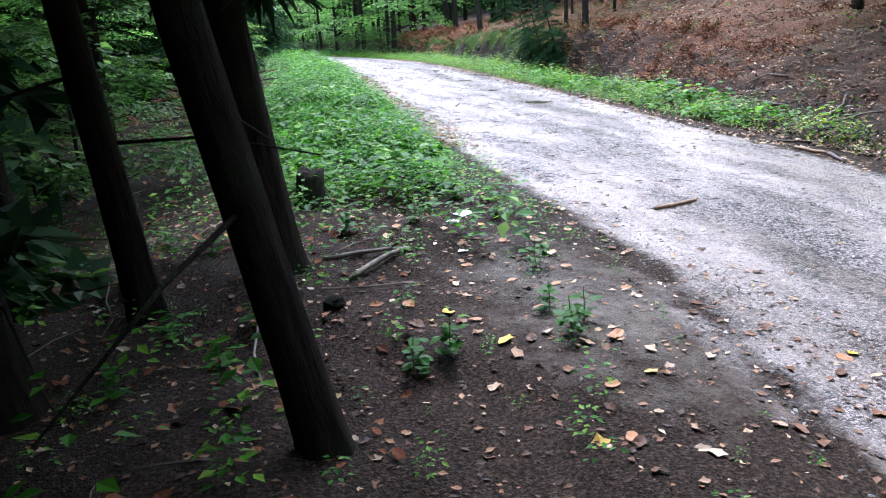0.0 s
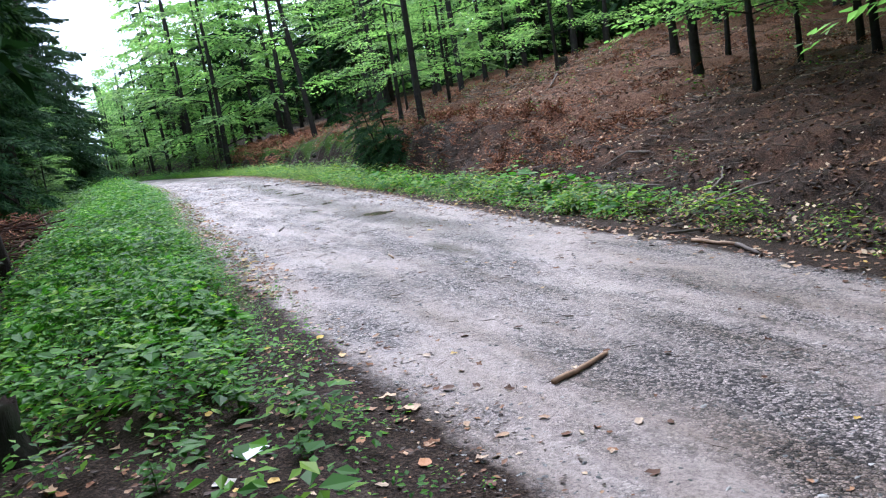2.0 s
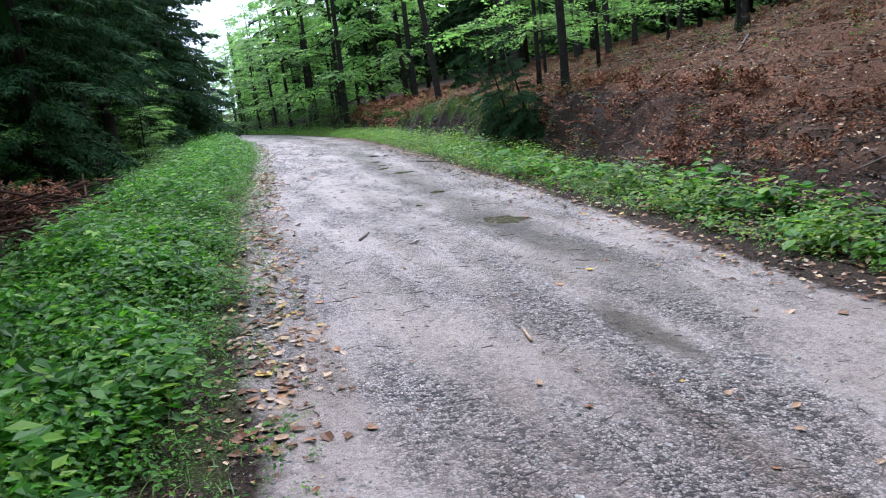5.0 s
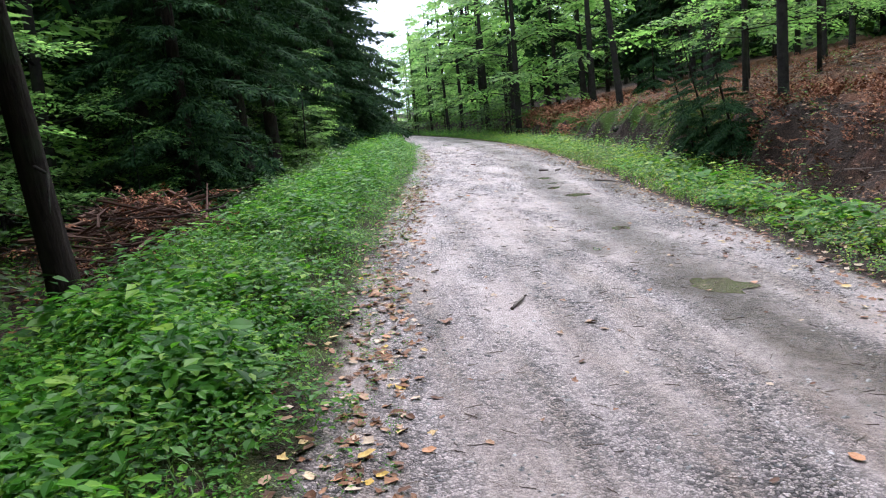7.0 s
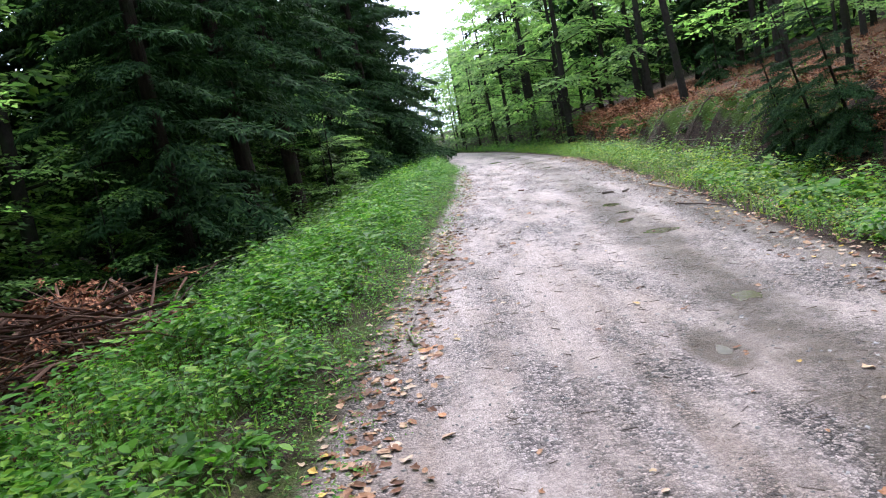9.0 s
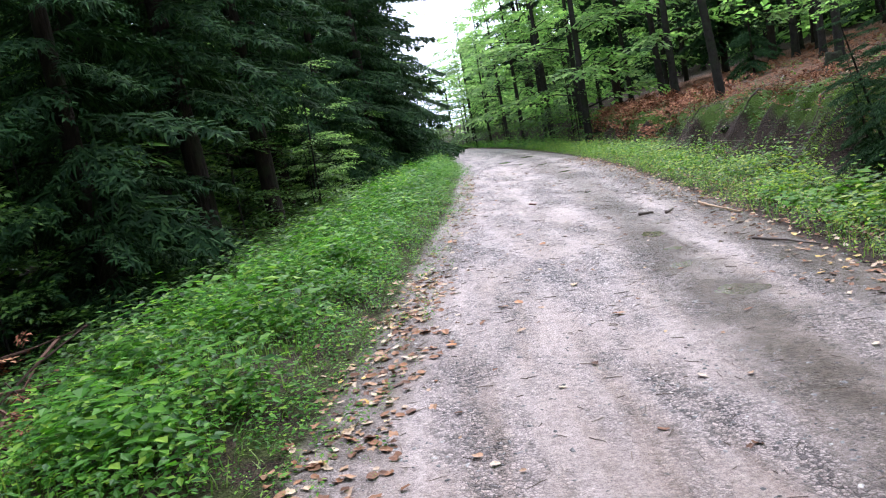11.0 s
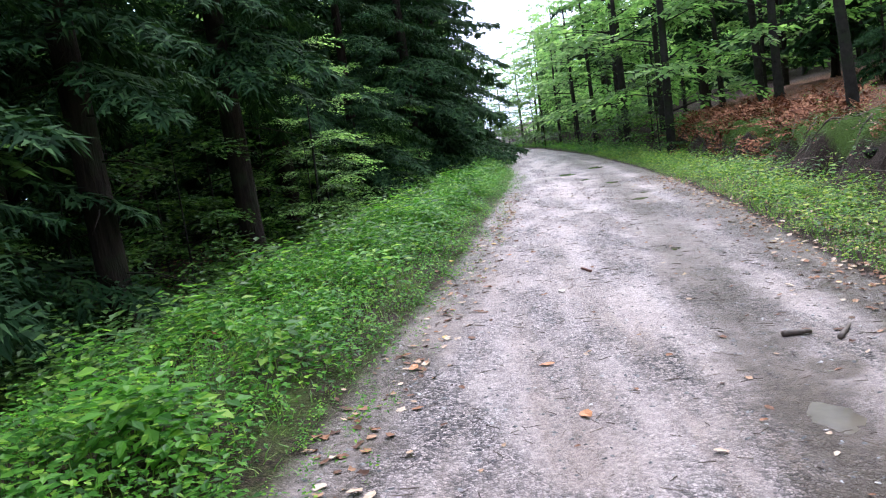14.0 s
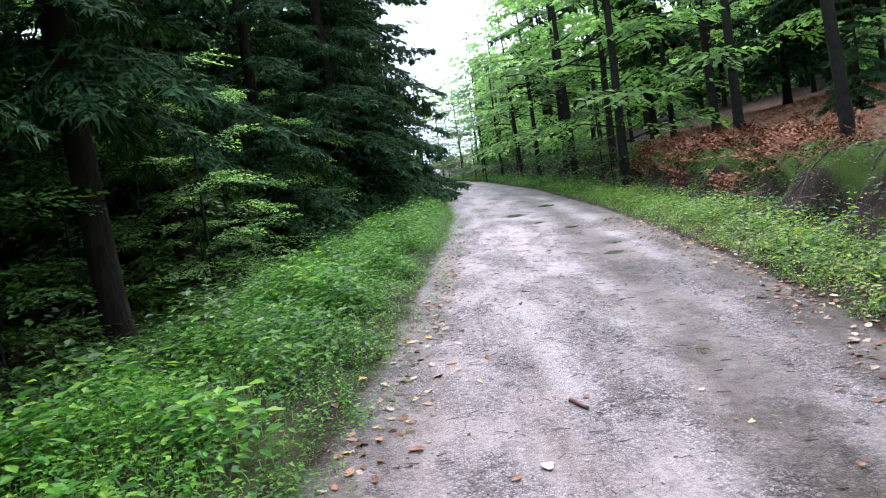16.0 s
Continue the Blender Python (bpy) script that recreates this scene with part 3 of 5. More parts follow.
# ---- the trees that can be told apart ----
def plant(kind, rows):
    """First row: the built tree itself; the others are copies. Rows: x, y, lean x, lean y, turn, scale."""
    for i, (x, y, lx, ly, turn, scale) in enumerate(rows):
        m = stand(x, y, (lx, ly), turn, scale)
        if i == 0:
            late.append((kind, m))
        else:
            copy_thing(kind, m)


late = []
# tall bare-stemmed trees on the hillside, r about 0.17
tall = beech(11, 18, 0.13, 4.2, 3.4, 190, SPRAY_MID, "tall slender tree with dark bare trunk on the bank")
plant(tall, [(7.08, 14.89, -0.08, 0.0, 0.0, 0.92), (5.63, 0.46, 0.0, 0.0, 2.0, 0.74), (8.65, -6.71, 0.0, 0.0, 4.0, 0.8), (10.17, 14.47, -0.03, 0.0, 1.0, 0.9),
             (14.7, 18.4, 0.0, 0.0, 3.0, 0.85), (13.9, 13.9, 0.0, 0.0, 5.0, 1.0), (20.3, 14.0, 0.0, 0.0, 0.5, 1.15), (15.5, 5.1, 0.03, 0.0, 1.5, 0.65),
             (10.6, -3.9, 0.0, 0.0, 2.5, 0.78), (5.92, -13.63, -0.01, 0.01, 3.5, 0.72), (15.9, 28.0, 0.0, 0.0, 4.5, 0.75), (12.1, 19.5, 0.0, 0.0, 5.5, 0.85),
             (15.2, 16.4, 0.0, 0.0, 0.2, 0.9), (25.7, 21.9, 0.0, 0.0, 1.2, 1.1),
             # these two are unseen, added to shade the slope
             (9.0, -17.5, 0.0, 0.0, 0.4, 0.9), (6.2, -19.5, 0.0, 0.0, 3.4, 0.9)])
# young beeches with layered leaves over the hillside
young = beech(12, 8.0, 0.06, 1.35, 2.5, 190, SPRAY, "young beech with layered pale green leaves", "young_beech", True)
plant(young, [(6.45, 3.75, 0.02, 0.0, 0.0, 1.0), (12.2, 6.9, 0.05, -0.04, 2.0, 0.8), (10.7, -5.5, 0.05, 0.0, 4.0, 0.95), (9.64, -8.4, 0.0, 0.0, 1.0, 0.85),
              (7.5, -13.7, 0.0, 0.0, 5.0, 0.95), (8.6, 4.6, 0.0, 0.0, 3.0, 0.9), (9.2, 9.5, 0.0, 0.0, 2.2, 0.85), (7.2, -9.6, 0.0, 0.0, 0.7, 0.95), (10.8, 1.5, 0.0, 0.0, 5.4, 0.9)])
# more of them, added out of view so that their leaves shade the slope
shade_rng = np.random.default_rng(19)
held, tries = [(5.9, -13.6)], 0
while len(held) < 26 and tries < 4000:
    tries += 1
    x, y = shade_rng.uniform(4.5, 17), shade_rng.uniform(-24, -11)
    if y < -19.0 + 0.45 * (x + 2.7) and all((x - a) ** 2 + (y - b) ** 2 > 3.4 for a, b in held):
        held.append((x, y))
        copy_thing(young, stand(x, y, (-0.03, 0.04), shade_rng.uniform(0, 6.28), shade_rng.uniform(1.1, 1.5)))
for x, y, k in ((10.2, -9.6, 1.3), (11.6, -8.2, 1.3), (12.8, -10.0, 1.35), (9.8, -11.5, 1.25), (8.4, -12.4, 1.2)):
    copy_thing(young, stand(x, y, (-0.03, 0.02), x * 2, k))
# spruces beside the road on the dark side; last three added to shade the slope
near = spruce(21, 17, 0.19, 3.5, 2.2, 88, True, "dark spruce with bare lower trunk and drooping branches", 26)
plant(near, [(-4.4, 10.3, -0.02, 0.0, 0.0, 1.0), (-4.56, 5.7, -0.02, 0.0, 2.1, 0.95), (-5.0, 15.2, 0.0, 0.0, 4.0, 1.0), (-7.4, 8.2, 0.0, 0.0, 1.0, 1.0), (-7.6, 13.0, 0.0, 0.0, 3.0, 1.1), (7.4, -14.7, 0.0, 0.0, 0.7, 1.0), (9.6, -13.4, 0.0, 0.0, 2.7, 1.0), (12.0, -12.1, 0.0, 0.0, 4.7, 1.0)])
skirt = spruce(22, 15, 0.17, 0.5, 2.5, 84, True, "dense dark spruce with branches down to the ground")
# last three have trunks out of view, added to darken the start
plant(skirt, [(-5.2, 2.8, 0.0, 0.0, 0.0, 0.85), (-6.0, 5.5, 0.0, 0.0, 2.0, 0.9), (-7.7, -19.9, 0.0, 0.0, 1.0, 0.8), (-7.4, -22.8, 0.0, 0.0, 3.0, 0.8), (-7.8, -16.2, 0.0, 0.0, 4.4, 0.75)])
skirt_far = spruce(25, 14, 0.16, 0.5, 2.4, 90, True, "dense dark spruce with branches down to the ground")
plant(skirt_far, [(-4.0, 18.5, 0.0, 0.0, 3.0, 0.95), (-3.0, 23.8, 0.0, 0.0, 5.0, 1.1), (-2.8, 29.5, 0.0, 0.0, 0.6, 1.25), (-7.0, 20.5, 0.0, 0.0, 0.6, 1.0)])
# the leaning trees where the walk begins
lean_tree = spruce(23, 14, 0.085, 3.0, 2.2, 46, True, "thin dark leaning trunk beside the path", 3)
plant(lean_tree, [(-4.53, -19.5, -0.19, 0.05, 0.0, 1.0), (-5.25, -17.81, -0.11, 0.03, 2.0, 1.0), (-4.44, -6.5, -0.09, 0.02, 1.0, 1.5)])
brown_tree = spruce(26, 16, 0.115, 3.4, 2.2, 50, True, "brown spruce trunk with flared foot on bare soil", 3)
plant(brown_tree, [(-4.5, -17.5, -0.1, 0.013, 0.0, 1.0)])
dark_tree = spruce(27, 16, 0.13, 4.2, 2.7, 130, False, "dark spruce in the deep shade of the wood", 12)
plant(dark_tree, [(-5.7, -19.0, -0.08, 0.0, 4.0, 0.95), (-6.6, -15.5, 0.0, 0.0, 3.0, 1.0), (-7.2, -19.5, 0.0, 0.0, 5.0, 1.1), (-7.0, -22.0, 0.0, 0.0, 2.0, 1.0), (-6.4, -9.0, 0.0, 0.0, 0.0, 1.0),
                 # mostly unseen beside and behind the start, added to keep sky light off it
                 (-6.5, -20.7, 0.0, 0.0, 1.0, 1.0), (-5.7, -23.9, 0.0, 0.0, 2.6, 1.0), (-3.7, -25.0, 0.0, 0.0, 3.6, 1.0), (-1.6, -27.0, 0.0, 0.0, 4.6, 1.0), (-6.1, -16.9, -0.03, 0.0, 5.6, 1.0)])
# small conifers on the bank
bush = spruce(24, 3.2, 0.03, 0.1, 0.9, 55, True, "small bluish spruce sapling on the slope", 0)
plant(bush, [(10.6, 21.5, 0.0, 0.0, 0.0, 1.3), (4.85, 0.6, -0.25, 0.0, 1.0, 0.85), (4.75, 1.4, -0.25, 0.0, 2.2, 0.85), (4.8, 2.4, -0.25, 0.0, 3.0, 0.75), (5.0, 3.3, -0.15, 0.0, 4.0, 0.5)])

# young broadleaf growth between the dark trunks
shrub = beech(13, 3.4, 0.02, 0.35, 1.3, 90, SPRAY, "leafy green sapling, shade of the wood put into its leaf colour", "sapling", True, LEAF_SHADE_DARKENED)
plant(shrub, [(-3.9, 12.6, 0.0, 0.0, 0.0, 0.8), (-5.6, 12.0, 0.0, 0.0, 1.0, 1.1), (-6.0, 9.0, 0.0, 0.0, 2.0, 1.0), (-4.2, 17.0, 0.0, 0.0, 3.0, 1.0), (-3.4, 21.0, 0.05, 0.0, 4.0, 0.9),
              (-6.9, 4.6, 0.0, 0.0, 5.0, 1.2), (-8.2, 1.2, 0.0, 0.0, 0.5, 1.4), (-9.0, -2.5, 0.0, 0.0, 1.5, 1.5), (-7.0, -3.2, 0.0, 0.0, 2.5, 1.1), (-6.6, -7.0, 0.0, 0.0, 3.5, 1.3),
              (-7.2, -13.0, 0.0, 0.0, 4.5, 1.2), (-6.2, -12.0, 0.0, 0.0, 5.5, 0.9), (-8.4, -16.5, 0.0, 0.0, 0.9, 1.3), (-3.2, 26.0, 0.0, 0.0, 1.9, 1.0), (-10.5, 5.0, 0.0, 0.0, 2.9, 1.5), (-9.5, 10.5, 0.0, 0.0, 3.9, 1.5),
              (-8.8, 15.0, 0.0, 0.0, 0.2, 1.5), (-6.5, 17.0, 0.0, 0.0, 5.2, 1.2), (-3.0, 31.0, 0.0, 0.0, 1.2, 1.3), (5.2, 27.0, 0.0, 0.0, 2.2, 1.0), (6.0, 33.0, 0.0, 0.0, 3.2, 1.4), (5.6, 40.0, 0.0, 0.0, 4.2, 1.6), (2.7, 62.0, 0.0, 0.0, 1.0, 2.0), (2.1, 67.0, 0.0, 0.0, 2.0, 2.2), (1.2, 73.0, 0.0, 0.0, 3.0, 2.2), (0.0, 79.0, 0.0, 0.0, 4.0, 2.2), (-1.8, 86.0, 0.0, 0.0, 5.0, 2.4), (-5.4, 63.0, 0.0, 0.0, 0.4, 1.8), (4.6, 56.0, 0.0, 0.0, 0.9, 1.8),
              (-4.6, 8.0, 0.0, 0.0, 0.3, 0.8), (-3.9, 14.4, 0.0, 0.0, 1.3, 0.7), (-5.4, 6.4, 0.0, 0.0, 2.3, 0.9), (-6.2, 10.9, 0.0, 0.0, 3.3, 1.2), (-4.9, 13.2, 0.0, 0.0, 4.3, 1.1), (-5.3, 3.9, 0.0, 0.0, 5.3, 0.8), (-3.5, 18.9, 0.0, 0.0, 0.8, 0.8),
              (-5.8, 1.2, 0.0, 0.0, 1.8, 0.8), (-6.6, -10.6, 0.0, 0.0, 2.8, 1.2), (-7.6, -17.6, 0.0, 0.0, 3.8, 1.3), (-6.9, -20.9, 0.0, 0.0, 4.8, 1.2), (-2.4, 92.0, 0.0, 0.0, 0.5, 2.4), (-5.6, 93.5, 0.0, 0.0, 1.5, 2.6), (-8.6, 95.0, 0.0, 0.0, 2.5, 2.6), (0.4, 94.0, 0.0, 0.0, 3.5, 2.6)])
for x, y, k in ((-8.8, 0.6, 1.0), (-7.6, -1.4, 0.8), (-3.7, 12.2, 0.5), (-4.3, 15.6, 0.55), (-4.0, 20.0, 0.6)):
    copy_thing(young, stand(x, y, (0.04, 0.0), x * 3, k))

# ---- the wood behind: farther trees on both sides ----
far_beech = [beech(31 + k, 12.5, 0.14, 1.3 + 2.4 * k, 3.8, 165, SPRAY_FAR, "broadleaf forest tree with light green crown") for k in range(2)]
far_spruce = [spruce(41 + k, 18, 0.18, 2.0 + 2.0 * k, 2.9, 66, False, "tall forest spruce with dark crown") for k in range(2)]
pick_far = np.random.default_rng(5)


def free(x, y):
    d, e = x - float(road_right(y)), float(road_left(y)) - x
    if y < 26:
        return (d > 15 or (d > 10 and y > 20)) or e > 6.5
    return d > 3.4 or e > 2.8


spots, tries = [], 0
while len(spots) < 190 and tries < 12000:
    tries += 1
    x, y = pick_far.uniform(-18, 32), pick_far.uniform(-25, 90)
    gap = 2.3 + 0.02 * max(0, y - 20)
    if free(x, y) and not (y > 60 and abs(x + 0.05 * (y - 60)) < 4.5) and all((x - a) ** 2 + (y - b) ** 2 > gap * gap for a, b in spots):
        spots.append((x, y))
# crowns that close in over the road farther on
spots += [(5.6, 27.0), (6.2, 31.5), (5.4, 36.0), (5.8, 41.0), (5.0, 46.5), (4.6, 53.0), (3.8, 60.0), (2.8, 68.0), (-2.6, 34.5), (-2.9, 40.0), (-3.2, 46.0), (-3.8, 52.0), (-4.6, 59.0), (-5.8, 67.0), (-5.2, 37.0), (-5.6, 43.0), (-6.2, 49.0), (-7.2, 56.0)]
first_use = set()
for i, (x, y) in enumerate(spots):
    d = x - float(road_right(y))
    if d > 0:
        leafy = pick_far.random() < (0.9 if d < 12 else 0.66)
    else:
        leafy = pick_far.random() < (0.25 if d > -12 else 0.5)
    if -26 < x < -8.5 and -10 < y < 14:
        leafy = True
    kind = (far_beech if leafy else far_spruce)[i % 2]
    m = stand(x, y, pick_far.uniform(-0.03, 0.03, 2), pick_far.uniform(0, 6.28), pick_far.uniform(0.75, 1.2))
    if kind in far_spruce and -10.5 < x < 0 and -10 < y < 4:
        continue
    if kind in far_spruce and y > 20 and 0 > d > -7.6:
        copy_thing(skirt_far, m @ Matrix.Scale(1.2, 4))
        continue
    if kind in first_use:
        copy_thing(kind, m)
    else:
        first_use.add(kind)
        late.append((kind, m))
# spruces added to darken the left wood, those round the start largely unseen
thick = [(-7.2, -24.5), (-5.6, -27.0), (-9.5, -21.5), (-9.0, -17.5), (-8.8, -13.5), (-11.0, -25.0), (-3.0, -30.0), (-8.0, -29.0), (-11.5, -15.5), (-9.9, 12.2),
         (-12.2, 9.6), (-10.8, 16.5), (-7.4, 18.6), (-6.3, 21.8), (-8.6, 23.0), (-13.0, 14.0), (-8.2, -20.8), (-8.6, -23.0), (-10.4, -18.8), (-6.4, -25.4), (-4.6, -25.6), (-9.4, -15.2), (-7.9, -16.8), (-6.9, -23.4), (-12.4, -20.4), (-12.8, -17.8), (-13.4, -23.0), (-10.2, -27.5), (-13.6, 11.6), (-11.9, 19.4)]
for i, (x, y) in enumerate(thick):
    copy_thing(far_spruce[i % 2], stand(x, y, (0.0, 0.0), i * 1.7, 0.72 + 0.03 * (i % 5)))
# unseen spruces added behind and to the right, blocking sky light from there
for i, (x, y) in enumerate([(8.6, -16.8), (14.2, -11.0), (5.6, -17.6), (11.6, -15.6), (6.0, -20.6), (4.6, -23.0), (3.4, -27.0), (6.4, -26.0), (2.6, -32.0), (5.2, -30.0), (8.4, -29.0), (1.0, -37.0), (4.6, -36.0), (-6.8, -33.0), (-8.2, -37.0), (-10.4, -32.0), (-2.6, -44.0), (-9.4, -43.0), (-6.2, -48.0), (8.8, -23.6), (11.2, -20.6), (12.0, -26.0)]):
    copy_thing(far_spruce[i % 2], stand(x, y, (0.0, 0.0), i * 1.1, 0.85))
for i, (x, y) in enumerate([(15.5, -6.5), (17.5, -3.0), (16.6, 0.8), (19.0, -7.6), (15.0, -9.4), (18.8, 3.0), (21.0, -1.0), (21.5, -5.0)]):
    copy_thing(far_beech[i % 2], stand(x, y, (0.0, 0.0), i * 1.9, 0.9))
for i, (x, y) in enumerate([(4.4, 70.0), (-6.4, 73.0), (-0.6, 96.0), (-5.0, 95.0), (3.0, 82.0), (-7.5, 84.0), (-2.8, 99.0), (-7.4, 97.0), (-9.8, 92.0), (1.6, 93.0)]):
    copy_thing(far_beech[i % 2], stand(x, y, (0.0, 0.0), i * 1.3, 0.85))
for i, (x, y) in enumerate([(-10.4, 6.4), (-11.9, 3.0), (-13.8, 7.6), (-9.6, -5.6), (-11.8, -2.2), (-10.4, -9.0), (-13.0, -6.5)]):
    copy_thing(far_beech[0], stand(x, y, (0.0, 0.0), i * 2.1, 0.8))
for kind, m in late:
    kind.matrix_basis = m

# the depth of the wood: leaves of countless farther trees
r = np.random.default_rng(77)


def far_wood(name, n, x0, x1, y0, y1, top, mat, label, shapes, lo, hi, keep):
    x, y = r.uniform(x0, x1, n), r.uniform(y0, y1, n)
    k = keep(x - road_right(y), road_left(y) - x, y)
    x, y = x[k], y[k]
    m = len(x)
    z = height(x, y) + 0.2 + top * r.random(m) ** 1.3
    at = np.stack([x, y, z], 1)
    pair = strew(shapes, at, turns(r.uniform(0, 6.28, m), r.uniform(-0.5, 0.3, m), r.uniform(-0.4, 0.4, m)), r.uniform(lo, hi, m))
    tagged(new(name, array_mesh(name, pair[0], pair[1], mat)), label, "forest", "", "stuff")


far_wood("far_beech_wood", 7000, -10, 70, -30, 120, 9, LEAF_BEECH, "light green leaves of the wood in the distance", SPRAY_FAR[0], 1.6, 3.6,
         lambda d, e, y: ((d > 20) | ((d > 5) & (y > 55))))
far_wood("far_spruce_wood", 5600, -40, 62, -35, 110, 14, LEAF_SPRUCE, "dark conifer boughs of the wood in the distance", PLAIN[0], 2.0, 3.8,
         lambda d, e, y: (d > 24) | (e > 9.5) | ((e > 5) & (y > 60)))
far_wood("far_leafy_wood", 9000, -40, 0, -35, 110, 8, LEAF_SHADE_DARKENED, "green leaves deep in the wood, coloured darker for shade", SPRAY_FAR[1], 0.6, 1.3,
         lambda d, e, y: (e > 8.5) | ((e > 5) & (y > 70)))

# ---- undergrowth ----
def stuff(name, pair, mat, label, category, smooth=False):
    return tagged(new(name, array_mesh(name, pair[0], pair[1], mat, smooth)), label, category, "", "stuff")


def herb(seed, leaves, leaf, shape, tall):
    """A leafy herb, its leaves in pairs up a short stem."""
    r = np.random.default_rng(seed)
    h = np.linspace(0.25, 1, leaves) * tall
    yaw = np.arange(leaves) * 2.4 + r.uniform(-0.5, 0.5, leaves)
    out = r.uniform(0.02, 0.12, leaves)
    at = np.stack([-np.sin(yaw) * out, np.cos(yaw) * out, h], 1)
    return strew(shape, at, turns(yaw, r.uniform(-0.5, 0.25, leaves), r.uniform(-0.3, 0.3, leaves)), leaf * r.uniform(0.7, 1.25, leaves))


def on_ground(x, y, lift=0.0):
    return np.stack([x, y, height(x, y) + lift], 1)


def scatter_zone(n, seed, y0, y1, side, near_, far_, bias=1.0):
    """Points beside the road: side -1 the left verge, +1 the right, at distances near_ to far_ from its edge."""
    r = np.random.default_rng(seed)
    y = y0 + (y1 - y0) * r.random(n) ** bias
    s = r.uniform(near_, far_, n)
    x = np.where(side < 0, road_left(y) - s, road_right(y) + s)
    return x, y, s, r


def cover(name, shapes, n, seed, y0, y1, side, near_, far_, size, mat, label, bias=1.0, thin=None):
    x, y, s, r = scatter_zone(n, seed, y0, y1, side, near_, far_, bias)
    keep = wob(x, y, 0.45, seed) + r.uniform(-1, 1, n) > -0.9
    if thin is not None:
        keep &= r.random(n) < thin(s, y)
    x, y, s, r2 = x[keep], y[keep], s[keep], np.random.default_rng(seed + 1)
    low = 0.4 + 0.6 * ease(0.15, 1.0, s)
    pairs = []
    for k, shape in enumerate(shapes):
        p = np.arange(len(x)) % len(shapes) == k
        m = p.sum()
        pairs.append(strew(shape, on_ground(x[p], y[p]), turns(r2.uniform(0, 6.28, m), r2.uniform(-0.15, 0.15, m), r2.uniform(-0.15, 0.15, m)), r2.uniform(0.55, 1.25, m) * size * low[p] * (0.85 + 0.4 * wob(x[p], y[p], 0.38, 3.0 + seed))))
    return stuff(name, merge(*pairs), mat, label, "undergrowth")


HERBS = [herb(1, 12, 0.095, LEAF, 0.34), herb(2, 13, 0.075, LEAF, 0.42), herb(3, 13, 0.065, LEAF, 0.22), herb(6, 12, 0.085, LEAF, 0.28)]
OVATE = (np.array([(0, 0, 0), (0.3, 0.28, 0.06), (0.27, 0.62, 0.03), (0, 1, -0.1), (-0.27, 0.62, 0.03), (-0.3, 0.28, 0.06)], float), np.array([(0, 1, 2), (0, 2, 3), (0, 3, 4), (0, 4, 5)]))
LUSH = [herb(7, 11, 0.11, OVATE, 0.4), herb(8, 12, 0.09, OVATE, 0.34), herb(9, 10, 0.13, OVATE, 0.28)]
BROADS = [herb(4, 7, 0.14, BROAD, 0.3), herb(5, 6, 0.16, BROAD, 0.22)]
FERN = [leafy_spray(15, 34, 0.14)]
edge_thin = lambda s, y: (0.12 + 0.88 * ease(0.02, 0.5, s)) * (0.12 + 0.88 * ease(-16.6, -14.8, y + 0.5 * np.sin(s * 3)))
cover("verge_herbs", HERBS, 15000, 51, -17.5, 26, -1, 0.02, 2.5, 0.88, LEAF_HERB, "dense green herbs along the verge", 1.0, edge_thin)
cover("verge_broad_leaves", BROADS, 700, 52, -15, -7, -1, 0.45, 2.2, 0.68, LEAF_HERB, "large-leaved green herbs in the verge", 1.0)
cover("path_herbs", HERBS, 900, 62, -21, -14, -1, 0.2, 3.2, 0.5, LEAF_HERB, "small green herbs on the trodden soil", 1.0, lambda s, y: 0.12 + 0.5 * (wob(s, y, 0.25, 2.0) > 0.55))
cover("bank_herbs", HERBS, 11500, 53, -20, 34, 1, 0.05, 2.6, 0.8, LEAF_VERGE, "yellow-green herbs along the foot of the bank", 1.0, lambda s, y: ease(0.25 - 0.2 * ease(-13, -7, y), 0.95 - 0.5 * ease(-13, -7, y), s) * (0.35 + 0.65 * ease(-13.5, -11, y)) * np.where(s > 1.7, ease(-5, -1, y) * ease(2.5, 1.9, s), 1.0))
cover("bank_broad_leaves", BROADS, 420, 54, -12, 2, 1, 0.6, 1.9, 0.85, LEAF_HERB, "large-leaved herbs at the foot of the bank")
cover("verge_lush_herbs", LUSH, 2600, 66, -15.3, -8.6, -1, 0.3, 2.0, 0.66, LEAF_HERB, "lush light green herbs beside the road", 1.0, lambda s, y: ease(0.3, 0.8, s) * ease(-15.4, -14.4, y - 0.5 * s))
cover("verge_tall_herbs", HERBS, 800, 64, -2, 24, -1, 1.2, 2.8, 1.0, LEAF_HERB, "taller leafy herbs standing in the verge", 1.0, lambda s, y: ease(1.2, 1.9, s) * (0.3 + 0.7 * (wob(s * 2, y, 0.5, 1.0) > 0)))
cover("wood_edge_herbs", HERBS, 4200, 65, -2, 27, -1, 2.0, 5.2, 1.1, LEAF_SHADE_DARKENED, "green seedlings along the edge of the wood, coloured darker for shade")
cover("far_verge_herbs", HERBS, 2200, 55, 25, 85, -1, 0.1, 3.5, 1.6, LEAF_HERB, "green verge in the distance")
cover("far_bank_herbs", HERBS, 2200, 56, 28, 85, 1, 0.1, 4.0, 1.6, LEAF_HERB, "green bank in the distance")
cover("wood_floor_herbs", HERBS, 1800, 57, -24, 26, -1, 2.2, 7.0, 0.9, LEAF_HERB, "scattered herbs on the dark wood floor")
cover("slope_herbs", HERBS, 800, 58, -12, 22, 1, 2.0, 12.0, 0.8, LEAF_HERB, "sparse herbs on the slope", 1.0, lambda s, y: 0.5 + 0 * s)

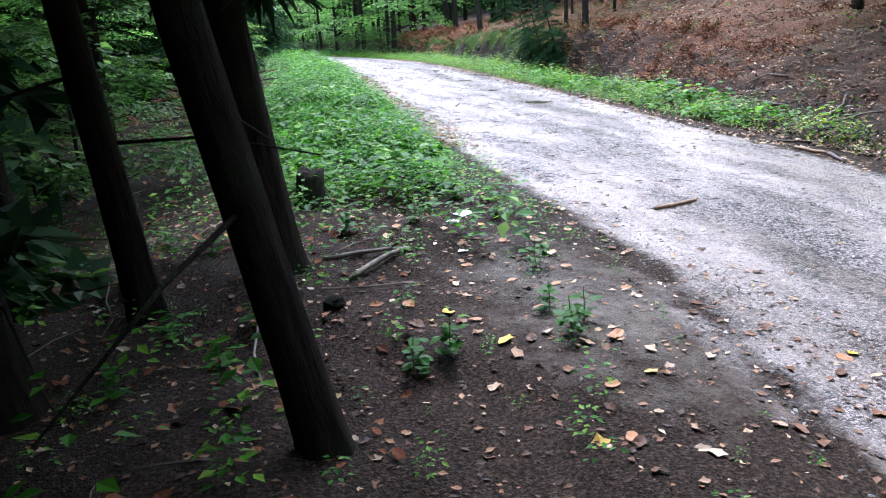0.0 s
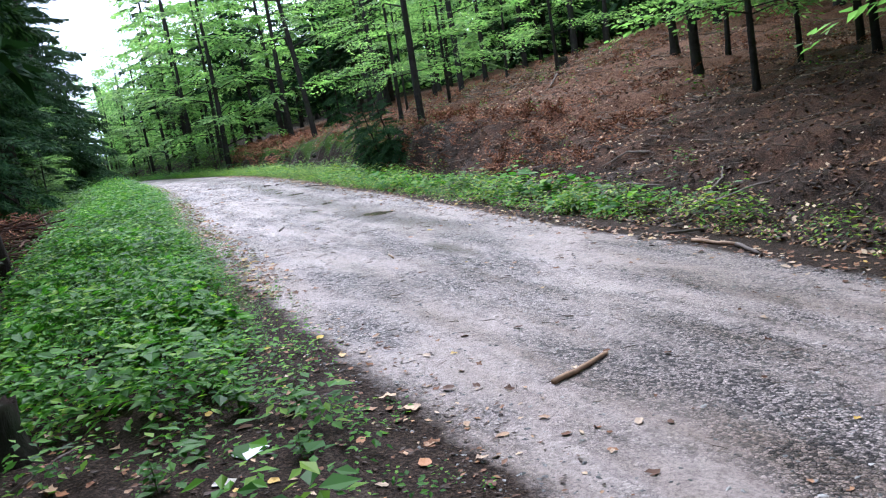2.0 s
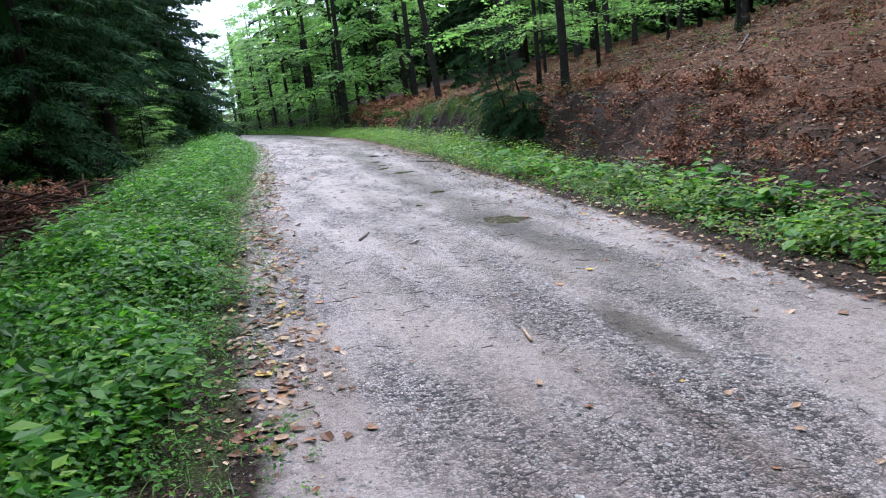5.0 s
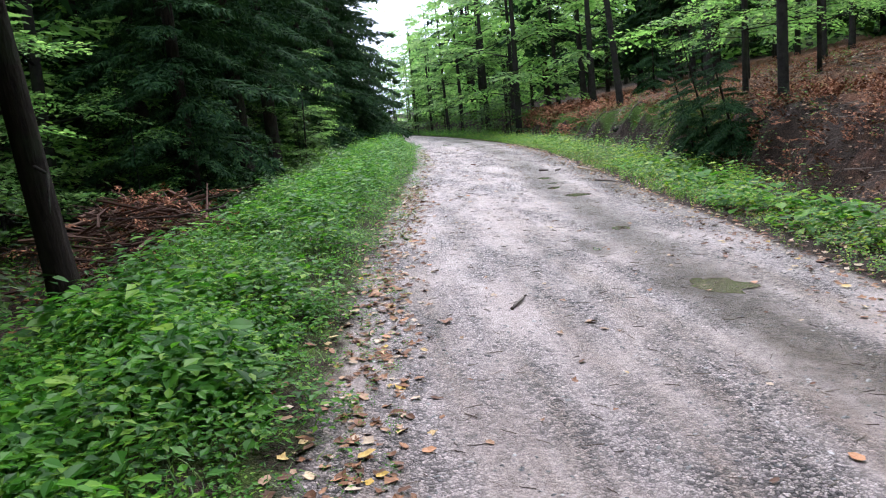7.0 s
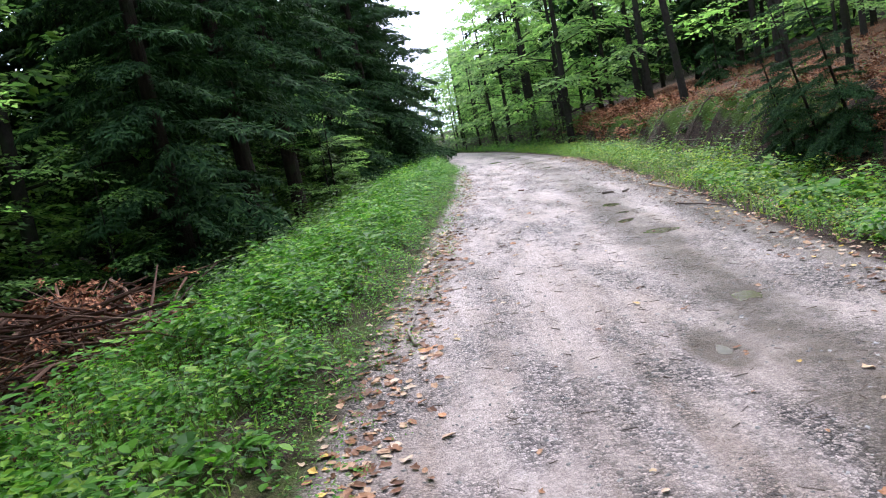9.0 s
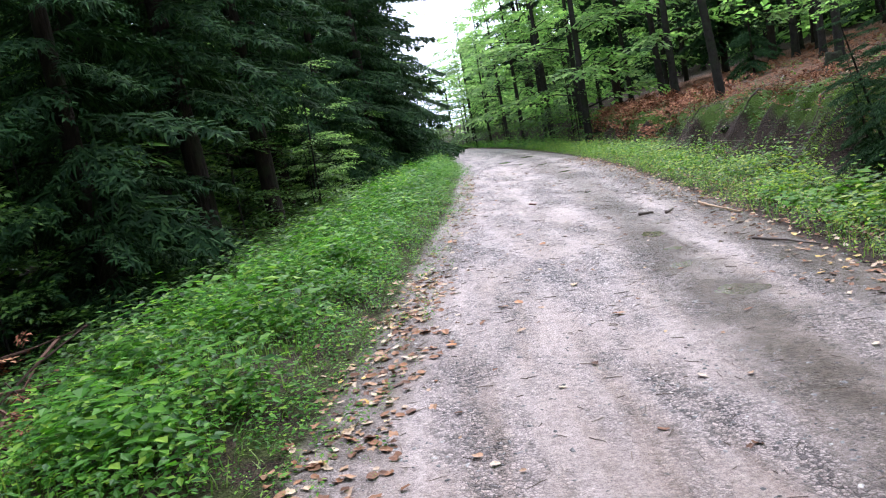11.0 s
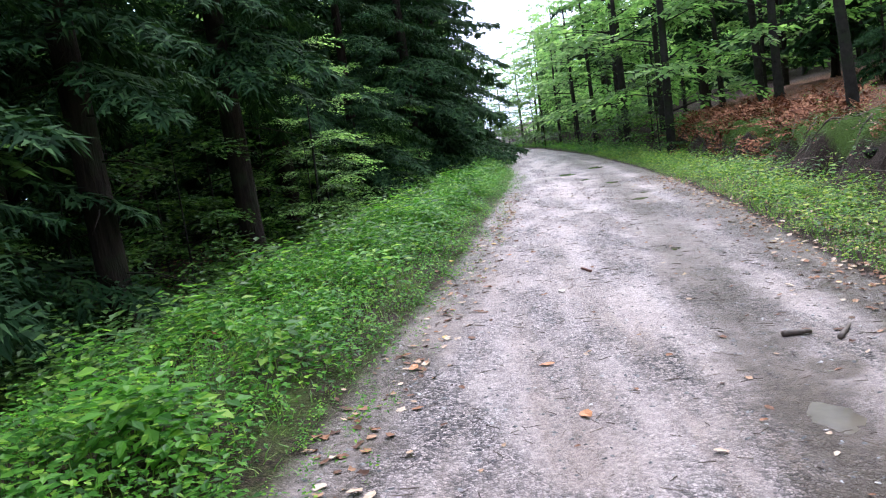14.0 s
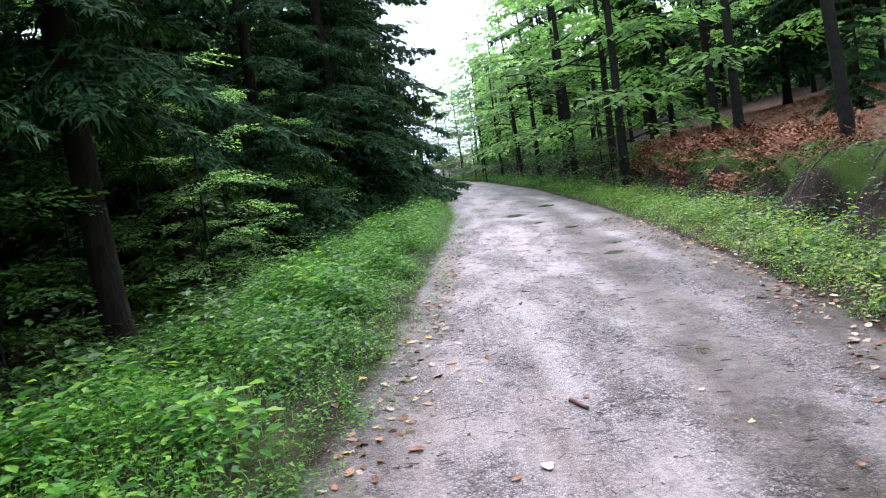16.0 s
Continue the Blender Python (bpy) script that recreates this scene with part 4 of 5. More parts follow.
cover("bank_face_plants", HERBS, 900, 67, -2, 26, 1, 2.2, 3.4, 0.75, LEAF_SHADE_DARKENED, "small green plants rooted in the earth bank, coloured darker for shade")
cover("margin_herbs", HERBS, 1500, 63, -14, 20, -1, -0.12, 0.4, 0.62, LEAF_HERB, "tiny green seedlings on the muddy road margin", 1.0, lambda s, y: 0.3 + 0.6 * (wob(s * 3, y, 0.4, 5.0) > 0.1))
r = np.random.default_rng(60)
n = 22000
x, y, s, r = scatter_zone(n, 60, -14, 32, -1, 0.15, 2.3)
grass = strew(BLADE, on_ground(x, y, -0.01), turns(r.uniform(0, 6.28, n), r.uniform(-0.3, 0.3, n), r.uniform(-0.2, 0.2, n)), np.stack([np.full(n, 0.008), r.uniform(0.08, 0.25, n), r.uniform(0.08, 0.27, n) * (0.15 + 0.85 * ease(0.2, 1.1, s))], 1))
stuff("verge_grass", grass, LEAF_GRASS, "fine yellow-green grass of the verge", "grass")
n = 7000
x, y, s, r = scatter_zone(n, 61, -4, 40, 1, 0.3, 2.2)
grass = strew(BLADE, on_ground(x, y, -0.01), turns(r.uniform(0, 6.28, n), r.uniform(-0.3, 0.3, n), r.uniform(-0.2, 0.2, n)), np.stack([np.full(n, 0.008), r.uniform(0.08, 0.25, n), r.uniform(0.07, 0.24, n)], 1))
stuff("bank_grass", grass, LEAF_GRASS, "fine grass at the foot of the bank", "grass")

# ---- fallen leaves, stones and sticks ----
def dry_leaf(seed):
    """A curled dead leaf with an uneven outline, as wide as a beech or maple leaf."""
    r = np.random.default_rng(seed)
    a = np.linspace(0, 2 * np.pi, 9, endpoint=False) + r.uniform(-0.2, 0.2, 9)
    wide = np.array([0.55, 0.42, 0.5, 0.36, 0.52, 0.4, 0.55, 0.36, 0.48]) * r.uniform(0.75, 1.15, 9)
    x, y = np.sin(a) * wide * 0.85, np.cos(a) * wide * 1.1 + 0.5
    z = 0.55 * x * x + 0.22 * r.uniform(-0.4, 1.0, 9) * wide
    v = np.concatenate([np.stack([x, y, z], 1), [(0, 0.5, 0.0)]])
    return v, np.array([(9, k, (k + 1) % 9) for k in range(9)])[:, ::-1]


DRIES = [dry_leaf(k) for k in range(5)]
DRY = DRIES[0]
PEBBLE = (np.array([(1, 0, 0), (0.3, 1.1, 0.1), (-0.9, 0.5, 0), (-0.6, -0.8, 0.05), (0.7, -0.9, 0), (0.2, -0.1, 0.8)], float),
          np.array([(0, 1, 5), (1, 2, 5), (2, 3, 5), (3, 4, 5), (4, 0, 5)]))
r = np.random.default_rng(90)


def litter(name, x, y, size, mat, label, tilt=0.25, lift=0.006):
    m = len(x)
    at, turn = on_ground(x, y, lift), turns(r.uniform(0, 6.28, m), r.uniform(-tilt, tilt, m), r.uniform(-tilt, tilt, m))
    pair = merge(*[strew(shape, at[k::5], turn[k::5], np.broadcast_to(size, m)[k::5]) for k, shape in enumerate(DRIES)])
    return stuff(name, pair, mat, label, "leaf litter")


def verge_points(n, y0, y1, side, mean, spread_):
    y = r.uniform(y0, y1, n)
    s = r.normal(mean, spread_, n)
    return (road_left(y) - s if side < 0 else road_right(y) + s), y


x, y = verge_points(1550, -13, 0, -1, 0.1, 0.15)
far_x, far_y = verge_points(420, 0, 14, -1, 0.05, 0.13)
x, y = np.concatenate([x, far_x]), np.concatenate([y, far_y])
litter("left_edge_leaves", x, y, r.uniform(0.03, 0.075, len(x)), LEAF_DEAD, "rust and tan fallen leaves along the road edge")
x, y = verge_points(2260, -18, 16, 1, 0.15, 0.22)
litter("right_edge_leaves", x, y, r.uniform(0.03, 0.07, len(x)), LEAF_DEAD, "fallen leaves along the foot of the bank")
n = 420
y = r.uniform(-20, 14, n)
x = road_left(y) + r.random(n) * (road_right(y) - road_left(y))
litter("road_leaves", x, y, r.uniform(0.025, 0.06, n), LEAF_DEAD, "single fallen leaves strewn over the road")
n = 420
litter("path_leaves", r.uniform(-5.6, -1.6, n), r.uniform(-21.5, -14.5, n), r.uniform(0.03, 0.075, n), LEAF_DEAD, "fallen leaves on the trodden soil")
n = 80000
y = r.uniform(-22, 14, n)
d = 0.7 + 13 * r.random(n) ** 1.4
off_face = ~((d > 1.7) & (d < 3.0) & (y > -3)) | (r.random(n) < 0.2)
y, d = y[off_face], d[off_face]
n = len(y)
SLOPE_LEAF = dry_material("slope_leaf", [(0.0, (0.02, 0.01, 0.006)), (0.35, (0.05, 0.026, 0.014)), (0.68, (0.17, 0.075, 0.034)), (0.88, (0.36, 0.19, 0.09)), (1.0, (0.6, 0.45, 0.3))], 0.6, 0.2)
pair = strew(LEAF, on_ground(road_right(y) + d, y, 0.012), turns(r.uniform(0, 6.28, n), r.uniform(-0.5, 0.6, n), r.uniform(-0.6, 0.6, n)), r.uniform(0.035, 0.09, n))
stuff("slope_leaves", pair, SLOPE_LEAF, "brown leaf litter covering the slope", "leaf litter")
n = 9000
pair_x, pair_y = r.uniform(-7.5, -1.9, n), r.uniform(-22.5, -13, n)
pair = strew(LEAF, on_ground(pair_x, pair_y, 0.006), turns(r.uniform(0, 6.28, n), r.uniform(-0.3, 0.3, n), r.uniform(-0.3, 0.3, n)), r.uniform(0.01, 0.05, n))
stuff("path_debris", pair, SLOPE_LEAF, "small dark leaf scraps on the trodden soil", "leaf litter")
n = 9000
y = r.uniform(-24, 26, n)
litter("wood_floor_leaves", road_left(y) - 1.6 - 7 * r.random(n), y, r.uniform(0.03, 0.08, n), LEAF_RUST, "dead leaves on the dark wood floor", 0.5, 0.012)

n = 32600
y = -21.5 + 30 * r.random(n) ** 1.35
x = road_left(y) - 0.25 + r.random(n) * (road_right(y) - road_left(y) + 0.5)
k = wob(x, y, 0.4, 6.0) + r.uniform(-1, 1, n) > -0.2
x, y = x[k], y[k]
m = len(x)
size = 0.004 + 0.013 * r.random(m) ** 2.5
pair = strew(PEBBLE, on_ground(x, y, -0.001), turns(r.uniform(0, 6.28, m), r.uniform(-0.3, 0.3, m), r.uniform(-0.3, 0.3, m)), np.stack([size * r.uniform(1, 1.6, m), size * r.uniform(0.5, 0.9, m), size * r.uniform(0.3, 0.7, m)], 1))
stuff("road_gravel", pair, STONE, "loose grey gravel stones on the road", "gravel")


def twigs(name, x, y, lo, hi, thick, mat, label, lift=0.01, tilt=0.1):
    m = len(x)
    shape = tube([(0, -0.5, 0), (0.03, -0.1, 0.0), (-0.02, 0.25, 0.0), (0.05, 0.5, 0.0)], [1, 0.9, 0.8, 0.4], 4)
    base = shape[0].copy()
    length = r.uniform(lo, hi, m)
    t = r.uniform(0.6, 1.3, m) * thick
    # the section keeps its thickness whatever the length
    mid_x = np.interp(base[:, 1], [-0.5, -0.1, 0.25, 0.5], [0, 0.03, -0.02, 0.05])
    v = np.stack([np.outer(length, mid_x) + np.outer(t, base[:, 0] - mid_x), np.outer(length, base[:, 1]) * 0 + np.outer(length, np.clip(base[:, 1], -0.5, 0.5)), np.outer(t, base[:, 2])], -1)
    tr = turns(r.uniform(0, 6.28, m), r.uniform(-tilt, tilt, m), np.zeros(m))
    v = np.einsum("nij,nkj->nki", tr, v) + on_ground(x, y, lift)[:, None, :]
    f = shape[1][None] + (np.arange(m) * len(base))[:, None, None]
    return stuff(name, (v.reshape(-1, 3), f.reshape(-1, 3)), mat, label, "twigs")


n = 2200
y = r.uniform(-20, 16, n)
twigs("road_twigs", road_left(y) + r.random(n) * (road_right(y) - road_left(y)), y, 0.02, 0.11, 0.0025, STICK, "short broken twigs and needles on the road", 0.003, 0.03)
n = 3400
y = r.uniform(-20, 24, n)
twigs("slope_twigs", road_right(y) + 1.2 + 12 * r.random(n), y, 0.15, 0.9, 0.006, STICK, "dead twigs strewn over the slope", 0.025, 0.2)
n = 500
y = r.uniform(-23, 20, n)
twigs("wood_floor_twigs", road_left(y) - 1.8 - 5 * r.random(n), y, 0.15, 0.9, 0.006, STICK, "dead twigs on the wood floor", 0.025, 0.2)


def stick(name, points, r0, r1, mat, label, category="stick", sides=8):
    """One lying stick or branch through ground points (x, y, lift)."""
    p = np.array([(a, b, ground_at(a, b) + c + r0 * 0.8) for a, b, c in points])
    fine_y = np.linspace(0, len(p) - 1, len(p) * 3)
    q = np.stack([np.interp(fine_y, np.arange(len(p)), p[:, k]) for k in range(3)], 1)
    q[1:-1] += np.random.default_rng(int(abs(points[0][0] * 100))).uniform(-0.25, 0.25, (len(q) - 2, 3)) * r0
    ob = new(name, array_mesh(name, *tube(q, np.linspace(r0, r1, len(q)), sides), mat, True))
    return tagged(ob, label, category)


PALE = plain_material("peeled_wood", (0.4, 0.27, 0.16))
SPLIT = plain_material("split_wood", (0.27, 0.16, 0.09))
DARKWOOD = plain_material("wet_wood", (0.09, 0.065, 0.05))
GREYWOOD = plain_material("weathered_wood", (0.15, 0.115, 0.09))
stick("fallen_stick", [(-1.5, -16.42, 0), (-1.25, -16.33, 0.005), (-1.0, -16.2, 0)], 0.017, 0.013, SPLIT, "pale broken stick lying on the gravel road")
stick("fallen_stick", [(1.68, -13.95, 0), (1.74, -14.45, 0.01)], 0.022, 0.018, SPLIT, "split orange-brown stick at the road edge")
stick("fallen_stick", [(1.74, -14.45, 0.01), (1.52, -14.95, 0)], 0.022, 0.014, DARKWOOD, "dark wet stick at the road edge")
stick("fallen_branch", [(1.85, -13.4, 0), (2.35, -13.45, 0.02)], 0.018, 0.01, DARKWOOD, "thin dark branch by the slope")
stick("fallen_branch", [(-4.25, -17.3, 0.0), (-3.95, -17.32, 0.02), (-3.68, -17.15, 0.0)], 0.018, 0.01, GREYWOOD, "forked branch lying on bare soil")
stick("fallen_branch", [(-4.15, -17.75, 0.0), (-3.85, -17.4, 0.02), (-3.68, -17.15, 0.0)], 0.02, 0.01, GREYWOOD, "forked branch lying on bare soil")
stick("fallen_branch", [(2.33, 2.4, 0.0), (2.3, 1.8, 0.015), (2.42, 1.2, 0.0)], 0.016, 0.01, PALE, "thin reddish branch at the road edge")
stick("fallen_branch", [(1.93, -0.4, 0.0), (2.1, -0.75, 0.01), (2.26, -1.0, 0.0)], 0.014, 0.008, DARKWOOD, "dark branch at the road edge")
stick("fallen_stick", [(1.48, 1.98, 0.0), (1.66, 2.02, 0.0)], 0.02, 0.014, DARKWOOD, "short dark stick beside a puddle")
stick("fallen_stick", [(1.77, 1.85, 0.0), (1.92, 2.1, 0.01)], 0.018, 0.012, DARKWOOD, "short dark stick beside a puddle")
stick("fallen_stick", [(-1.42, -5.45, 0.0), (-1.47, -5.15, 0.02), (-1.42, -4.8, 0.03)], 0.014, 0.008, GREYWOOD, "bent grey root-like stick in the leaves")
stick("fallen_stick", [(-0.85, -8.45, 0.0), (-0.7, -8.15, 0.01)], 0.014, 0.01, DARKWOOD, "dark stick on the gravel")
stick("fallen_stick", [(0.5, 4.72, 0.0), (0.57, 4.53, 0.0)], 0.014, 0.011, plain_material("reddish_bark", (0.16, 0.07, 0.05)), "reddish piece of bark on the road")
stick("fallen_stick", [(-0.62, -12.1, 0.0), (-0.57, -11.85, 0.0)], 0.01, 0.007, PALE, "thin pale stick on the gravel")
for a, b, c, d2, lf in ((3.1, -10.2, 3.6, -11.4, 0.03), (3.6, -12.2, 4.0, -12.0, 0.03), (3.2, -12.6, 3.9, -13.0, 0.05), (4.6, -9.9, 4.1, -9.3, 0.05), (2.9, -8.6, 3.6, -8.2, 0.2), (6.0, 5.0, 7.0, 4.2, 0.1),
                        (7.4, 12.0, 8.2, 13.4, 0.12), (7.2, 17.5, 7.6, 19.2, 0.15), (8.0, 1.0, 9.4, 1.6, 0.1), (7.8, -2.5, 8.8, -1.6, 0.06), (6.4, 17.2, 7.6, 16.4, 0.18), (7.5, -14.5, 5.4, -15.6, 0.25), (6.8, -16.2, 5.2, -14.8, 0.3)):
    stick("fallen_branch", [(a, b, 0.0), ((a + c) / 2 + 0.08, (b + d2) / 2, lf), (c, d2, lf * 0.6)], 0.022, 0.008, GREYWOOD, "grey dead branch lying on the slope", "branch")

# ---- puddles ----
for hx, hy, a, b, dep in HOLLOWS:
    if dep < 0.03:
        continue
    rr = np.random.default_rng(int(abs(hx * 100 + hy * 7)))
    k = 40
    ang = np.linspace(0, 2 * np.pi, k, endpoint=False)
    level = ground_at(hx, hy) + dep * 0.2
    reach = np.linspace(0.1, 1.7, 33)[:, None]
    px, py = hx + a * reach * np.cos(ang), hy + b * reach * np.sin(ang)
    dry = height(px, py) + 0.005 * wob(px, py, 0.045, 1.0) > level
    far_ = np.where(dry.any(0), dry.argmax(0), 32)
    far_ = (far_ + np.roll(far_, 1) + np.roll(far_, -1)) / 3
    out = np.minimum(np.interp(far_, np.arange(33), reach[:, 0]), 1.05 + 0.28 * np.sin(3 * ang + hx * 9) * np.cos(5 * ang + hy) + 0.1 * np.sin(9 * ang + hy))
    v = np.stack([hx + a * out * np.cos(ang), hy + b * out * np.sin(ang), np.full(k, level)], 1)
    v = np.concatenate([v, [(hx, hy, level)]])
    f = np.array([(j, (j + 1) % k, k) for j in range(k)])
    tagged(new("puddle", array_mesh("puddle", v, f, WATER, True)), "shallow muddy rain puddle in a pothole", "puddle", "puddles in the road")

# ---- stump, litter and brush pile ----
def stump(x, y, rad, tall, label):
    rr = np.random.default_rng(3)
    z = ground_at(x, y)
    v, f = tube([(x, y, z - 0.2), (x, y, z), (x, y, z + 0.08), (x + 0.01, y, z + tall * 0.6), (x + 0.02, y, z + tall)], [rad * 1.7, rad * 1.4, rad * 1.1, rad, rad * 0.9], 14)
    v[:, 2] += np.where(v[:, 2] > z + tall * 0.8, rr.uniform(-0.04, 0.06, len(v)), 0)
    v[:, :2] += rr.uniform(-0.012, 0.012, (len(v), 2))
    return tagged(new("tree_stump", array_mesh("tree_stump", v, f, BARK_SPRUCE, True)), label, "stump")


stump(-4.12, -15.5, 0.12, 0.26, "small rotten dark tree stump in the herbs")
stump(12.0, 3.0, 0.2, 0.35, "old tree stump on the slope")
stump(8.6, 11.6, 0.2, 0.35, "old mossy stump above the bank")

box_v = np.array([(-0.07, -0.05, 0), (0.07, -0.05, 0.004), (0.07, 0.05, 0.012), (-0.07, 0.05, 0.01), (0, 0, 0.022)], float)
scrap = new("paper_scrap", array_mesh("paper_scrap", np.concatenate([box_v, box_v - (0, 0, 0.003)]), np.array([(0, 1, 4), (1, 2, 4), (2, 3, 4), (3, 0, 4), (6, 5, 9), (7, 6, 9), (8, 7, 9), (5, 8, 9)]), plain_material("white_paper", (0.8, 0.8, 0.78))))
scrap.matrix_basis = pose(-3.08, -16.4, ground_at(-3.08, -16.4) + 0.008, 0, 0, 30)
tagged(scrap, "crumpled white paper scrap on the soil", "litter")

BRUSH = dry_material("brush_twig", [(0.0, (0.025, 0.013, 0.009)), (0.6, (0.085, 0.042, 0.028)), (1.0, (0.17, 0.1, 0.07))], 0.85, 0.15)
pile = tagged(new("brush_pile"), "heap of rust-brown dead brushwood and needles beside the wood", "brush pile")
rr = np.random.default_rng(14)
cx, cy = -4.5, -3.3
pile.matrix_basis = pose(cx, cy, ground_at(cx, cy)) @ Matrix.Scale(1.15, 4)
poles = []
for i in range(300):
    a, h = rr.uniform(0, 6.28), rr.uniform(0.0, 0.75) ** 1.3
    px, py = rr.normal(0, 0.75) * (1.1 - h), rr.normal(0, 1.0) * (1.1 - h)
    length, up = rr.uniform(0.4, 1.3), rr.uniform(-0.4, 0.5)
    o = np.array((px, py, h * 0.95 + 0.05))
    w = np.array((np.cos(a), np.sin(a), up))
    poles.append(tube([o - w * length / 2, o + rr.uniform(-0.05, 0.05, 3), o + w * length / 2], np.array([1, 0.8, 0.35]) * rr.uniform(0.006, 0.02), 5))
ob = part("brushwood", merge(*poles), BRUSH, pile, "tangle of dead branches")
tagged(ob, kind="stuff")
n = 1500
h = rr.random(n) ** 1.5 * 0.9
at = np.stack([rr.normal(0, 0.8, n) * (1.15 - h), rr.normal(0, 1.05, n) * (1.15 - h), h * 0.9 + 0.02], 1)
ob = part("dead_needles", strew(BRACKEN[1], at[:300], turns(rr.uniform(0, 6.28, 300), rr.uniform(-0.6, 0.5, 300), rr.uniform(-0.6, 0.6, 300)), rr.uniform(0.12, 0.3, 300)), LEAF_RUST, pile, "rust-brown dead conifer boughs")
tagged(ob, kind="stuff")

# ---- the slope: dead bracken and moss ----
def rust_cover(name, n, y0, y1, d0, d1, lo, hi, seed, label):
    q = np.random.default_rng(seed)
    y = q.uniform(y0, y1, n)
    d = q.uniform(d0, d1, n)
    x = road_right(y) + d
    k = wob(x, y, 0.9, seed) + q.uniform(-1, 1, n) > 0.1
    x, y = x[k], y[k]
    m = len(x)
    pair = strew(BRACKEN[0], on_ground(x, y, 0.02), turns(q.uniform(0, 6.28, m), q.uniform(0.0, 0.9, m), q.uniform(-0.6, 0.6, m)), q.uniform(lo, hi, m))
    return stuff(name, pair, LEAF_RUST, label, "dead bracken")


rust_cover("dead_bracken", 7000, -9, 32, 3.3, 16, 0.1, 0.36, 101, "rust-brown dead bracken and brushwood on the slope")
rust_cover("bank_bracken", 2400, -9, 3, 2.3, 4.4, 0.12, 0.34, 102, "rust-brown bracken hanging over the bank")
rust_cover("lip_bracken", 1300, 2, 18, 2.9, 4.2, 0.1, 0.3, 104, "rust-brown dead fronds over the lip of the bank")
rust_cover("bank_brush", 1500, 15, 30, 2.6, 4.6, 0.25, 0.6, 103, "dark red-brown brushwood slumped over the bank")
n = 60000
q = np.random.default_rng(110)
y = q.uniform(0, 30, n)
d = 2.35 + np.abs(q.normal(0.3, 0.4, n))
x = road_right(y) + d
k = (wob(x, y * 1.0, 0.55, 9.0) + 0.5 * wob(x, y, 0.15, 3.0) + q.uniform(-0.25, 0.25, n) > 0.5 + 0.9 * ease(3.0, 3.5, d)) & (d > 2.3)
x, y = x[k], y[k]
m = len(x)
pair = strew(BLADE, on_ground(x, y, -0.006), turns(1.57 + q.normal(0, 1.2, m), -0.6 + q.uniform(-0.6, 0.6, m), q.uniform(-0.5, 0.5, m)), np.stack([np.full(m, 0.014), q.uniform(0.03, 0.08, m), q.uniform(0.02, 0.07, m)], 1))
stuff("bank_moss", pair, MOSS, "bright green moss cushions on the lip of the bank", "moss")
# roots laid bare on the face of the bank
for i in range(9):
    y0 = q.uniform(5.0, 19.0)
    sway = q.uniform(-0.9, 0.9)
    pts = []
    for u in np.linspace(0, 1, 12):
        yy = y0 + sway * u + 0.09 * np.sin(7 * u + 2.1 * i) + 0.03 * np.sin(23 * u + i)
        xx = float(road_right(yy)) + 3.3 - q.uniform(0.55, 0.65) * u - 0.25 * (i % 3) * u * u
        pts.append((xx, yy, ground_at(xx, yy) + 0.012 - 0.03 * (u == 0)))
    ob = new("tree_root", array_mesh("tree_root", *tube(pts, np.linspace(q.uniform(0.018, 0.035), 0.004, 12), 6), DARKWOOD, True))
    tagged(ob, "bare brown root hanging down the earth bank", "root", "roots of the bank")


# ---- single leaves and small plants that stand out ----
q = np.random.default_rng(120)
leaf_mats = [plain_material("orange_leaf", (0.38, 0.17, 0.07), 0.6, 0.25), plain_material("tan_leaf", (0.5, 0.33, 0.2), 0.6, 0.25), plain_material("yellow_leaf", (0.55, 0.36, 0.04), 0.6, 0.25), plain_material("brown_leaf", (0.2, 0.09, 0.045), 0.6, 0.25), plain_material("pale_leaf", (0.5, 0.46, 0.38), 0.6, 0.25)]
leaf_words = ["orange-brown fallen beech leaf", "tan curled fallen leaf", "yellow fallen leaf", "dark brown wet fallen leaf", "pale bleached fallen leaf"]
leaf_meshes = [array_mesh("fallen_leaf", np.concatenate([d[0], d[0] - (0, 0, 0.012)]), np.concatenate([d[1], d[1][:, ::-1] + 10]), m) for d, m in zip(DRIES, leaf_mats)]
spots_leaf = [(-3.76, -19.18, 1), (-3.56, -18.79, 2), (-3.76, -18.4, 2), (-3.03, -18.11, 0), (-2.9, -17.6, 1), (-2.75, -18.3, 0), (-3.3, -17.2, 1), (-2.5, -17.0, 0), (-0.42, -1.75, 0), (0.08, 1.72, 0), (0.26, 3.71, 4), (-0.37, -1.64, 0), (-1.34, -0.39, 1)]
for i in range(75):
    y = q.uniform(-20, -14) if i < 40 else q.uniform(-14, 8)
    x = q.uniform(-4.0, -1.9) if i < 40 else (float(road_left(y)) + (q.uniform(-0.1, 0.3) if q.random() < 0.6 else q.uniform(0.3, 3.0)))
    spots_leaf.append((x, y, int(q.choice(5, p=[0.36, 0.3, 0.1, 0.18, 0.06]))))
for x, y, k in spots_leaf:
    ob = new("fallen_leaf", leaf_meshes[k])
    ob.matrix_basis = pose(x, y, ground_at(x, y) + 0.008, q.uniform(-9, 9), q.uniform(-9, 9), q.uniform(0, 360)) @ Matrix.Scale(q.uniform(0.06, 0.095), 4)
    tagged(ob, leaf_words[k] + (" on the trodden soil" if y < -14 else " on the gravel"), "leaf", "fallen leaves")
stem_mat = plain_material("green_stem", (0.09, 0.15, 0.03))
leaf_up = array_mesh("leaf", BROAD[0], BROAD[1], LEAF_HERB)
plants = []
